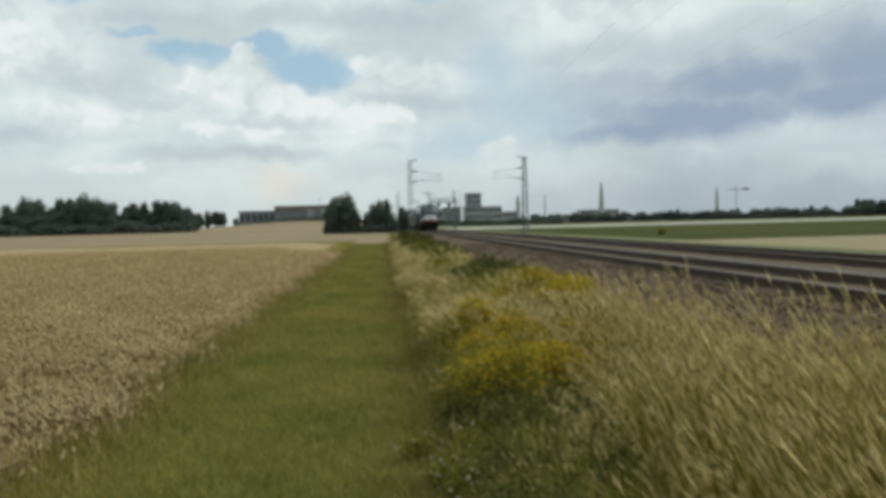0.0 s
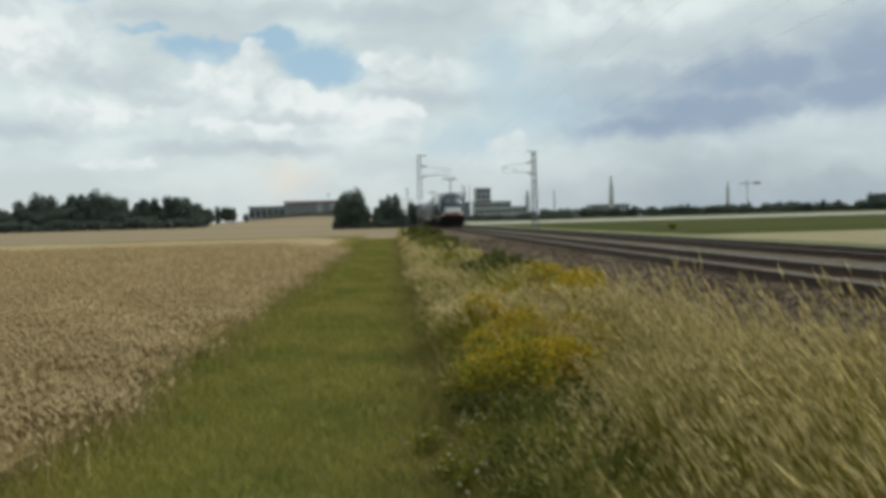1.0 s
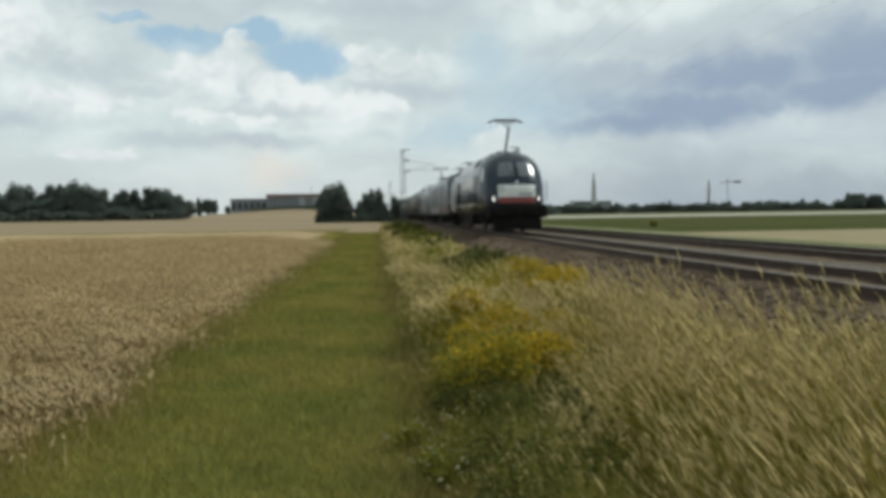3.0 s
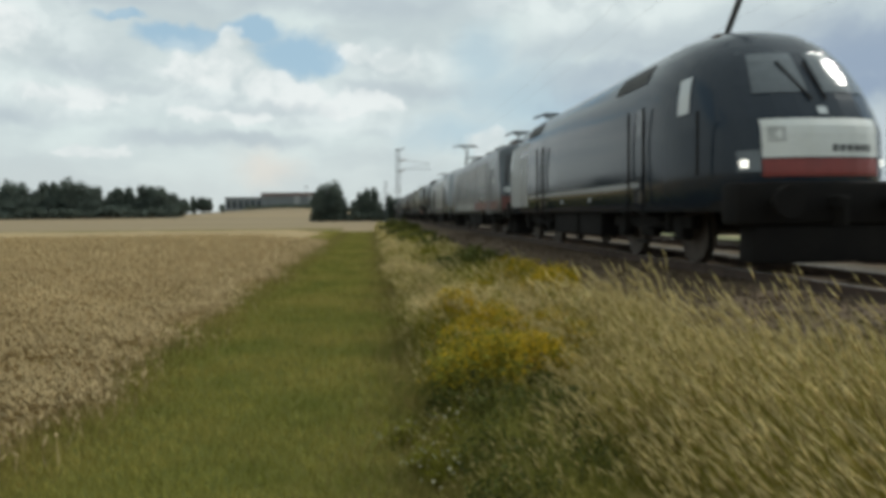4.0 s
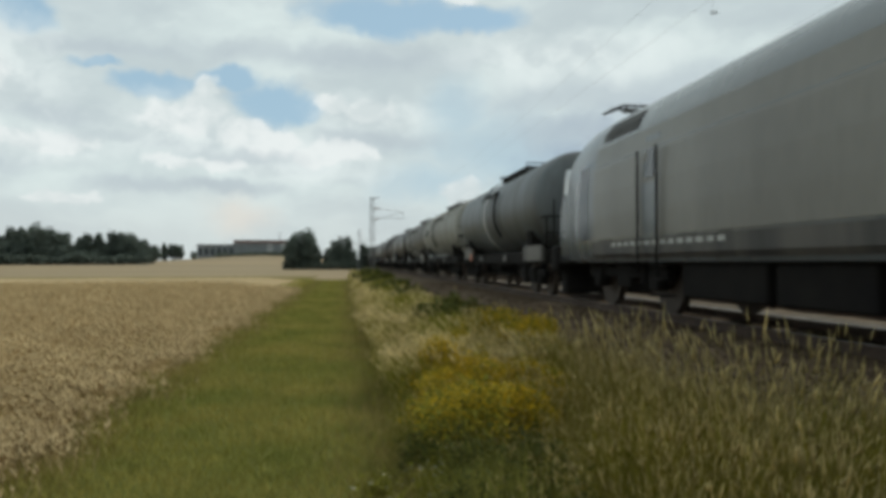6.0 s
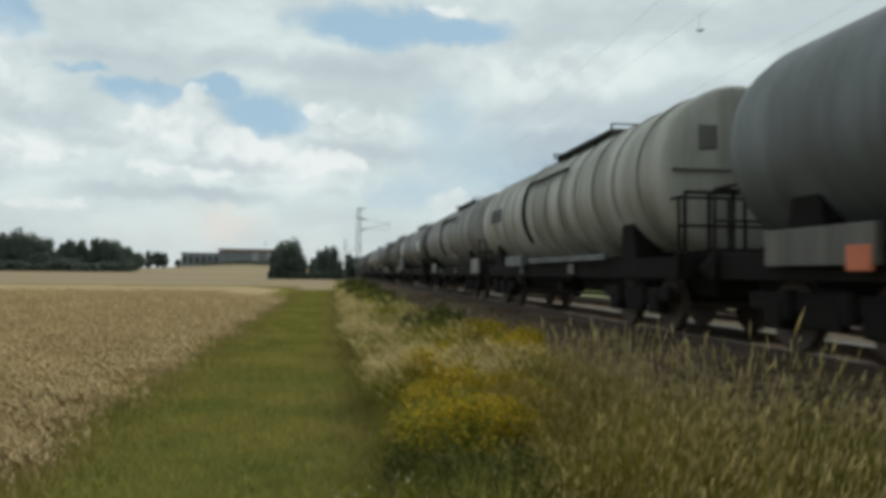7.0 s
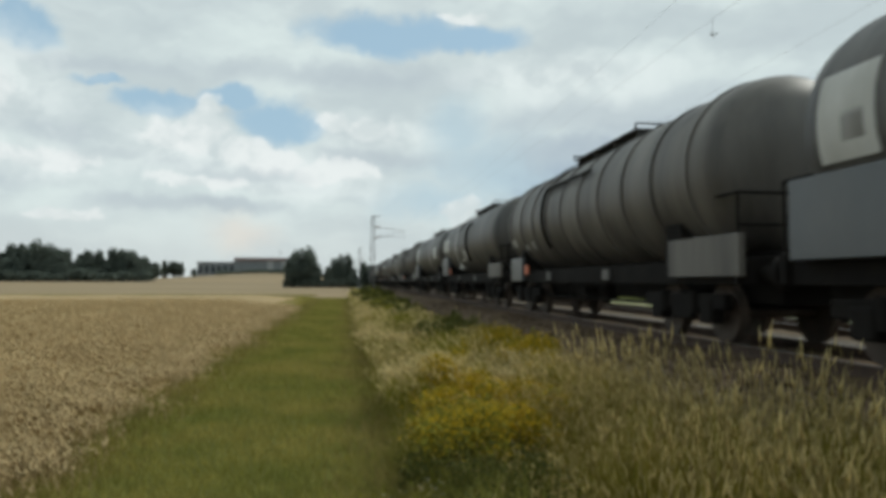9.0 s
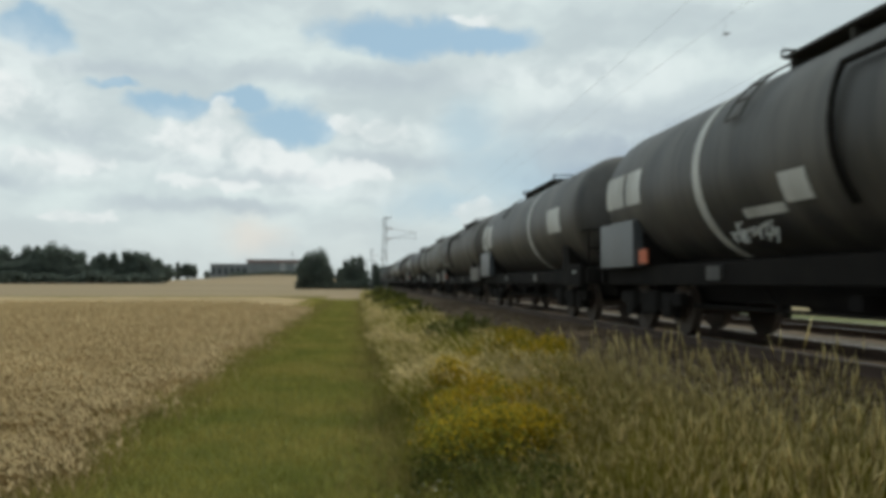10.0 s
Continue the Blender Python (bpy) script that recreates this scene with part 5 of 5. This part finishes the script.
def tank_wagon(label, mt, rings=0, stripe=None, platform=8.6, patches=(), side_frame=None, box=None, boards=(), scrawl=None, flat=False, placards=(), sq=()):
    """Bogie tank wagon, front buffers at y = 0."""
    e = thing("tank_wagon", None, label, "tank wagon", "tank wagons of the train")
    zc, r = 2.70, 1.43
    y0, y1 = 0.75, WAGON - 0.75
    bm = bmesh.new()
    seg = 40
    prof = [(y0, 0.0), (y0 + 0.02, 0.5), (y0 + 0.10, 0.95), (y0 + 0.24, 1.24), (y0 + 0.44, 1.38), (y0 + 0.7, r)]
    if flat:
        prof = [(y0, 0.0), (y0 + 0.01, 0.7), (y0 + 0.03, 1.2), (y0 + 0.05, 1.36), (y0 + 0.09, 1.41), (y0 + 0.16, r)]
    prof = prof + [(y0 + 0.7 + (y1 - y0 - 1.4) * k / 8, r) for k in range(1 - flat, 8 + flat)] + [(y0 + y1 - a, b) for a, b in reversed(prof)]
    rows = []
    for y, rad in prof:
        sag = 0.10 * (1 - abs((y - (y0 + y1) / 2) / ((y1 - y0) / 2)))
        if rad == 0:
            rows.append([bm.verts.new((0, y, zc))])
        else:
            rows.append([bm.verts.new((rad * math.sin(2 * math.pi * k / seg), y, zc - sag * 0.5 + rad * math.cos(2 * math.pi * k / seg))) for k in range(seg)])
    for a, b in zip(rows[:-1], rows[1:]):
        for k in range(seg):
            j = (k + 1) % seg
            if len(a) == 1:
                bm.faces.new((a[0], b[k], b[j]))
            elif len(b) == 1:
                bm.faces.new((a[k], b[0], a[j]))
            else:
                bm.faces.new((a[k], b[k], b[j], a[j]))
    bmesh.ops.recalc_face_normals(bm, faces=bm.faces[:])
    part("tank", bm, mt, e, smooth=True)

    def hoop(name, y, w, t, m2, lab="", a0=-180, a1=180):
        bm = bmesh.new()
        n = 40
        sag = 0.05 * (1 - abs((y - (y0 + y1) / 2) / ((y1 - y0) / 2)))
        ring = []
        for k in range(n + 1):
            a = radians(a0 + (a1 - a0) * k / n)
            s, c = math.sin(a), math.cos(a)
            ring.append([bm.verts.new((q * s, yy, zc - sag + q * c)) for q, yy in ((r - 0.02, y - w / 2), (r + t, y - w / 2), (r + t, y + w / 2), (r - 0.02, y + w / 2))])
        for a, b in zip(ring[:-1], ring[1:]):
            for i in range(3):
                bm.faces.new((a[i], a[i + 1], b[i + 1], b[i]))
        bmesh.ops.recalc_face_normals(bm, faces=bm.faces[:])
        return part(name, bm, m2, e, lab, smooth=True)

    for k in range(rings):
        hoop("hoop", y0 + 1.0 + (y1 - y0 - 2.0) * k / max(rings - 1, 1), 0.07, 0.035, mt)
    if stripe is not None:
        hoop("warning_stripe", stripe, 0.22, 0.012, "dull_white", "white painted ring round the tank")
    for a, b, h0, h1, m2 in patches:
        hoop("panel", (a + b) / 2, b - a, 0.04 if m2 == "letter" else 0.016, m2, "", -90 + (h0 - zc) / r * 57, -90 + (h1 - zc) / r * 57)
    mid = platform or 7.9
    if platform:
        pf = bmesh.new()
        add_box(pf, -0.62, 0.62, mid - 2.1, mid + 2.1, zc + r + 0.02, zc + r + 0.06)
        for yy in (mid - 2.0, mid - 0.7, mid + 0.7, mid + 2.0):
            add_box(pf, -0.55, 0.55, yy - 0.03, yy + 0.03, zc + r - 0.25, zc + r + 0.02)
        p = part("catwalk", pf, "roof", e)
        for d in (-2.1, 2.1):
            bars_part("guard_rail", [((-0.62, mid + d, zc + r + 0.16), (0.62, mid + d, zc + r + 0.16))] + [((sx, mid + d, zc + r + 0.05), (sx, mid + d, zc + r + 0.16)) for sx in (-0.62, 0.62)], "under", p, 0.02)
        bm = bmesh.new()
        add_bar(bm, (0, mid, zc + r - 0.1), (0, mid, zc + r + 0.16), 0.32, 16)
        part("manhole", bm, "roof", e, smooth=True)
        for s in (-1, 1):
            ld = []
            n = 12
            for o in (-0.22, 0.22):
                pts = [((r + 0.035) * math.sin(radians(a)) * s, mid + 2.2 + o, zc + (r + 0.035) * math.cos(radians(a))) for a in np.linspace(22, 66, n)]
                ld += list(zip(pts[:-1], pts[1:]))
                pts2 = pts
            for a in np.linspace(28, 66, 4):
                ld.append((((r + 0.035) * math.sin(radians(a)) * s, mid + 1.98, zc + (r + 0.035) * math.cos(radians(a))), ((r + 0.035) * math.sin(radians(a)) * s, mid + 2.42, zc + (r + 0.035) * math.cos(radians(a)))))
            bars_part("ladder", ld, mt, e, 0.018, 5)
    if side_frame:
        a, b = side_frame
        for s in (-1, 1):
            q = r + 0.06
            pt = lambda ang, y: (s * q * math.sin(radians(ang)), y, zc + q * math.cos(radians(ang)))
            bars_part("steam_pipe", [(pt(62, a), pt(62, b))] + [(pt(62 + 8 * k, b), pt(70 + 8 * k, b)) for k in range(8)], "under", e, 0.045, 6)
    # frame, saddles, bogies
    for s in (-1, 1):
        x0, x1 = sorted((s * 1.02, s * 1.20))
        box_part("sole_bar", (x0, x1, 0.45, WAGON - 0.45, 0.90, 1.26), "under", e, 0.02)
        for yy in (2.6, WAGON - 2.6):
            bm = bmesh.new()
            v = [bm.verts.new(p) for p in ((s * 0.55, yy - 0.3, 1.2), (s * 1.2, yy - 0.3, 1.2), (s * 1.22, yy - 0.2, 1.9), (s * 0.9, yy - 0.2, 1.75), (s * 0.55, yy + 0.45, 1.2), (s * 1.2, yy + 0.45, 1.2), (s * 1.22, yy + 0.3, 1.9), (s * 0.9, yy + 0.3, 1.75))]
            for q in ((0, 1, 2, 3), (4, 5, 6, 7), (0, 1, 5, 4), (1, 2, 6, 5), (2, 3, 7, 6), (3, 0, 4, 7)):
                bm.faces.new([v[i] for i in q])
            bmesh.ops.recalc_face_normals(bm, faces=bm.faces[:])
            part("saddle", bm, "under", e)
    box_part("centre_sill", (-0.55, 0.55, 0.6, WAGON - 0.6, 0.62, 1.40), "under", e)
    for yy in (0.5, WAGON - 0.62):
        box_part("headstock", (-1.3, 1.3, yy, yy + 0.12, 0.9, 1.3), "under", e, 0.02)
    for yy, w in ((0.55, 1), (WAGON - 0.55, -1)):
        rail = bars_part("end_railing", [((-1.25, yy, 2.2), (1.25, yy, 2.2))] + [((sx, yy, 2.2), (sx, yy + w * 0.7, 2.2)) for sx in (-1.25, 1.25)], "under", e, 0.024)
        bars_part("railing_bar", [((-1.25, yy, 1.75), (1.25, yy, 1.75))], "under", rail, 0.022)
        for sx in (-1.25, -0.4, 0.4, 1.25):
            bars_part("railing_post", [((sx, yy, 1.25), (sx, yy, 2.2))], "under", rail, 0.024)
    for s in (-1, 1):
        x0, x1 = sorted((s * 1.20, s * 1.27))
        for a in (5.6, 10.0):
            box_part("data_plate", (x0, x1, a, a + 0.42, 0.98, 1.2), "tank_black", e)
        bm = bmesh.new()
        add_bar(bm, (s * 0.6, 7.2, 0.72), (s * 0.6, 8.6, 0.72), 0.20, 12)
        part("brake_cylinder", bm, "under", e, smooth=True)
        bars_part("brake_rod", [((s * 0.9, 4.2, 0.55), (s * 0.9, 11.6, 0.55)), ((s * 1.1, 6.2, 1.0), (s * 0.9, 6.6, 0.5)), ((s * 1.1, 9.2, 1.0), (s * 0.9, 8.9, 0.5))], "under", e, 0.03)
    if box:
        a, b, h0, h1, m2 = box
        for s in (-1, 1):
            x0, x1 = sorted((s * 1.22, s * 1.42))
            box_part("side_board", (x0, x1, a, b, h0, h1), m2, e, 0.01)
    for a, b, h0, h1, m2 in boards:
        for s in (-1, 1):
            x0, x1 = sorted((s * 1.23, s * 1.33))
            box_part("bogie_board", (x0, x1, a, b, h0, h1), m2, e, 0.01)
    if scrawl:
        a, b, h0, h1 = scrawl
        q = random.Random(31)
        for s in (-1, 1):
            for k in range(11):
                y = a + (b - a) * k / 11
                t0, t1 = h0 + (h1 - h0) * q.uniform(0, 0.4), h0 + (h1 - h0) * q.uniform(0.5, 1)
                bars_part("paint_stroke", [((s * 1.335, y, t0), (s * 1.335, y + q.uniform(-0.1, 0.22), t1)), ((s * 1.335, y, t1), (s * 1.335, y + 0.14, t1 - 0.08))], "pale_letter", e, 0.014, 5)
    for a, h0 in placards:
        for s in (-1, 1):
            x0, x1 = sorted((s * 1.30, s * 1.345))
            box_part("placard", (x0, x1, a, a + 0.36, h0, h0 + 0.27), "orange_paint", e, 0.006, "orange hazard placard")
    for x, z, w in sq:
        box_part("end_plate", (x - w / 2, x + w / 2, y0 - 0.012, y0 + 0.03, z - w * 0.65, z + w * 0.65), "tank_brown", e)
        box_part("end_strap", (-1.25, 0.9, y0 - 0.02, y0 + 0.03, 2.66, 2.70), "tank_brown", e)
        bars_part("side_frame", [((-1.3, y0 - 0.5, 1.25), (-1.3, y0 - 0.5, 2.25)), ((-1.3, y0 - 0.5, 2.25), (-0.3, y0 - 0.5, 2.25)), ((-0.9, y0 - 0.5, 1.25), (-0.9, y0 - 0.5, 2.25)), ((-0.3, y0 - 0.5, 1.25), (-0.3, y0 - 0.5, 2.35)), ((-0.5, y0 - 0.5, 1.25), (-0.5, y0 - 0.5, 2.3))], "under", e, 0.03)
    bm = bmesh.new()
    add_bar(bm, (0, mid, 0.7), (0, mid, zc - r + 0.1), 0.16, 10)
    add_box(bm, -1.1, 1.1, mid - 0.12, mid + 0.12, 0.62, 0.8)
    part("outlet_valve", bm, "under", e)
    buffers(e, 0.5, -1)
    buffers(e, WAGON - 0.5, 1)
    bogie(e, 2.65, 1.8, 0.46)
    bogie(e, WAGON - 2.65, 1.8, 0.46)
    return e


TRAIN = []


def train():
    u = 0.0
    a, l = locomotive_round("black electric locomotive with white and red nose, pantograph raised", "black_paint", True, "front", True, True)
    TRAIN.append((a, u + 0.25))
    u += l
    b, l = locomotive_ribbed()
    TRAIN.append((b, u))
    u += l
    c, l = locomotive_round("slate grey electric locomotive with raised pantograph", "slate_paint", False, "front", False, False, True)
    TRAIN.append((c, u))
    u += l
    kinds = [
        tank_wagon("slate grey tank wagon with a white ring", "tank_slate", 0, 8.75, 7.3, side_frame=(8.7, 6.6), boards=((0.8, 2.9, 0.98, 1.42, "tank_brown"), (12.0, 13.9, 1.08, 1.52, "tank_brown")), placards=((12.05, 1.02),)),
        tank_wagon("beige ribbed tank wagon with flat ends streaked with dirt", "tank_beige", 12, None, 7.1, patches=tuple((12.2 + 0.34 * k, 12.46 + 0.34 * k, 2.62, 3.02, "letter") for k in range(4)), side_frame=(5.9, 9.2), box=(9.7, 11.6, 1.20, 1.48, "tank_slate"), boards=((3.6, 9.2, 1.26, 1.38, "tank_slate"),), flat=True, placards=((10.58, 1.2),), sq=((-0.64, 3.22, 0.30),)),
        tank_wagon("dusty grey tank wagon with a white ring and rust runs", "tank_grey", 9, 7.75, 7.35, patches=((6.5, 7.05, 1.58, 1.88, "white_paint"),), side_frame=(5.4, 8.95), boards=((0.45, 1.9, 0.98, 1.55, "tank_grey"), (12.0, 12.7, 0.98, 1.48, "cab_grey"))),
        tank_wagon("black tank wagon with white ring and pale panels", "tank_black", 0, 6.0, 8.1, patches=((2.5, 3.7, 2.30, 2.95, "dull_white"), (12.4, 13.1, 2.35, 3.2, "dull_white"), (13.4, 14.3, 2.25, 3.25, "dull_white"), (13.55, 13.9, 2.45, 2.95, "tank_grey")), box=(12.9, 14.9, 1.20, 2.15, "rib_grey"), boards=((1.0, 2.6, 0.85, 1.40, "under"), (1.3, 1.7, 1.18, 1.24, "dull_white"))),
        tank_wagon("dark brown-grey tank wagon with ribs and grime", "tank_brown", 10, None, 7.8, patches=((13.7, 14.2, 2.0, 2.25, "dull_white"), (12.5, 12.7, 1.85, 2.0, "dull_white"), (11.65, 11.85, 1.85, 2.1, "dull_white")), side_frame=(6.6, 10.1), boards=((0.4, 2.65, 1.02, 1.62, "tank_brown"), (12.95, 14.4, 0.95, 1.66, "rib_grey")), placards=((12.2, 1.15),)),
        tank_wagon("black tank wagon with small white placards", "tank_black", 0, 10.4, 7.2, patches=((7.65, 8.2, 1.98, 2.38, "dull_white"), (12.7, 13.4, 2.45, 3.1, "dull_white"), (13.55, 14.5, 2.45, 3.1, "dull_white"), (8.3, 9.3, 1.85, 2.0, "dull_white")), side_frame=(6.2, 7.0), box=(13.1, 15.0, 1.25, 2.15, "rib_grey"), boards=((0.4, 2.6, 1.10, 1.60, "tank_brown"),), scrawl=(8.3, 9.4, 1.45, 1.8), placards=((12.65, 1.3),)),
    ]
    order = [0, 1, 2, 3, 4, 5, 3, 4, 2, 5, 4, 3, 2, 4, 5, 3]
    seen = set()
    for k in order:
        ob = kinds[k] if k not in seen else copy_thing(kinds[k], Matrix.Identity(4))
        seen.add(k)
        TRAIN.append((ob, u))
        u += WAGON


# ------------------------------------------------------------------ plants of the verge


def weed(name, x, y, h, w, leaves, blossoms, mt, label, seed, leaf=0.035, leaf_mt="weed_leaf"):
    """A bushy plant: branching stems, many small leaves, blossom heads at the top."""
    r = np.random.default_rng(seed)
    e = thing(name, pose(x, y, float(rise(x, y))), label, "plant", "weeds on the bank")
    if y < 15:
        BEND.append((e, x, y, float(rise(x, y)), seed * 1.7))
    n = 34
    a = r.uniform(0, 6.28, n)
    q = w / 2 * np.sqrt(r.random(n))
    tops = np.stack([np.cos(a) * q, np.sin(a) * q, h * r.uniform(0.72, 1.0, n) * (1 - 0.25 * (q / (w / 2)) ** 2)], 1)
    bm = bmesh.new()
    for t in tops:
        add_bar(bm, (t[0] * 0.25, t[1] * 0.25, -0.05), (t[0], t[1], t[2]), 0.006, 4, 0.003)
    part("stem", bm, "weed_leaf", e)
    k = leaves // n
    f = r.random((n, k, 1)) ** 0.7
    P = tops[:, None] * np.concatenate([0.3 + 0.7 * f, 0.3 + 0.7 * f, f], 2) + r.normal(0, 0.05, (n, k, 3))
    P = P.reshape(-1, 3)
    P[:, 2] = np.maximum(P[:, 2], 0.02)
    raw_mesh("foliage", *leaf_cards(P, leaf, r, 0.35), leaf_mt, e)
    if blossoms:
        k = blossoms // n
        B = (tops[:, None] + r.normal(0, 1, (n, k, 3)) * np.array([0.07, 0.07, 0.03]) - np.array([0, 0, 1]) * np.abs(r.normal(0, 0.13, (n, k, 1))) * h).reshape(-1, 3)
        raw_mesh("blossom", *leaf_cards(B, 0.011, r, 0.9), mt, e)
    return e


def weeds():
    r = random.Random(11)
    lab = "bushy yellow-flowering weed among dry grass"
    k = 0
    for j in range(52):
        y = 5.7 + 6.8 * ((j + 0.5) / 52) ** 1.15 + r.uniform(-0.3, 0.3)
        x = 0.72 + 0.26 * (y - 5.7) + r.uniform(-0.4, 1.0)
        h = r.uniform(0.42, 0.86) * (0.9 + 0.03 * (y - 5.7))
        weed("yellow_weed", max(x, 0.78), y, h, r.uniform(0.28, 0.62), 700, r.choice((400, 800, 1300, 1900)), "yellow", lab, 40 + k)
        k += 1
    for x, y, h, w in ((1.75, 13.2, 0.85, 0.8), (2.1, 13.9, 0.95, 0.9), (1.6, 14.2, 0.8, 0.8), (2.4, 13.6, 0.85, 0.7), (1.9, 14.8, 0.9, 0.9), (2.6, 17.5, 0.7, 0.8), (1.2, 18.6, 0.6, 0.7), (1.7, 24, 0.75, 1.3), (2.2, 26, 0.8, 1.3), (1.6, 29, 0.85, 1.5), (2.3, 33, 0.9, 1.5), (1.5, 38, 1.0, 1.8), (2.2, 44, 1.1, 1.8), (1.4, 52, 1.2, 2.0), (2.2, 60, 1.3, 2.2)):
        weed("green_weed", x, y, h, w, 2600, 0, "umbel", "dark green leafy weed bush on the bank", 80 + k, 0.05 if y < 20 else 0.065, "dark_leaf")
        k += 1
    for x, y, h in ((0.22, 4.95, 0.20), (0.30, 4.45, 0.18), (0.42, 4.2, 0.24), (0.55, 4.9, 0.25), (0.7, 5.3, 0.3)):
        weed("pale_flower", x, y, h, 0.22, 240, 34, "umbel", "small pale-flowering herb at the path's edge", 140 + k, 0.02)
        k += 1
    # leafy herbs in a dark leaf colour, added to paint shade below the tufts
    for j in range(14):
        weed("green_herb", r.uniform(0.6, 1.35), r.uniform(3.5, 6.2), r.uniform(0.24, 0.42), r.uniform(0.35, 0.6), 900, 0, "umbel", "low green leafy herb, coloured dark for the shade at the foot of the grass", 160 + j, 0.03, "dark_leaf")
    weed("green_weed", 26.3, 68.4, 0.55, 0.7, 1000, 0, "umbel", "lone dark shrub in the crop", 190, 0.12)


def motions():
    """The train runs past at an even speed; the tall grass is bent over, then stands up again."""
    for ob, u in TRAIN:
        walk(ob, [(t, pose(TRACK, FRONT + u - SPEED * t, RAIL)) for t in range(11)])
    # time, lean away from the line, lean along the train's way in its slipstream
    beat = [(0, -19, 0), (0.7, -22, 0), (1.4, -18, 0), (2.1, -23, 0), (2.7, -20, 0), (3.3, -22, 0), (3.8, -25, 2), (4.2, -30, 3), (4.5, -33, 4), (4.8, -29, 11), (5.2, -25, 20), (5.7, -12, 30), (6.3, -1, 38), (6.8, 3, 36), (7.5, 5, 33), (8.2, 3, 35), (8.8, 0, 30), (9.4, -2, 27), (10, -1, 28)]

    def leaning(x, y, z, rx, ry):
        return Matrix.Translation((x, y, z)) @ Euler((radians(rx), radians(ry), 0)).to_matrix().to_4x4()
    for ob, x, y, z, turn, more, ph, give, slip in SWAY:
        spin = Matrix.Rotation(radians(turn % 50 - 25), 4, "Z")
        walk(ob, [(t, leaning(x, y, z, b * slip + 3 * math.sin(ph + t), a * give + more + 2.5 * math.sin(ph + 2.3 * t)) @ spin) for t, a, b in beat])
    for ob, x, y, z, ph in BEND:
        walk(ob, [(t, leaning(x, y, z, 0.3 * b + 2 * math.sin(ph + t), 0.45 * a + 2 * math.sin(ph + 2.1 * t))) for t, a, b in beat])


wheat()
turf()
path_margins()
verge_far()
tufts()
stalks()
railway()
overhead()
trees()
skyline()
train()
weeds()
motions()
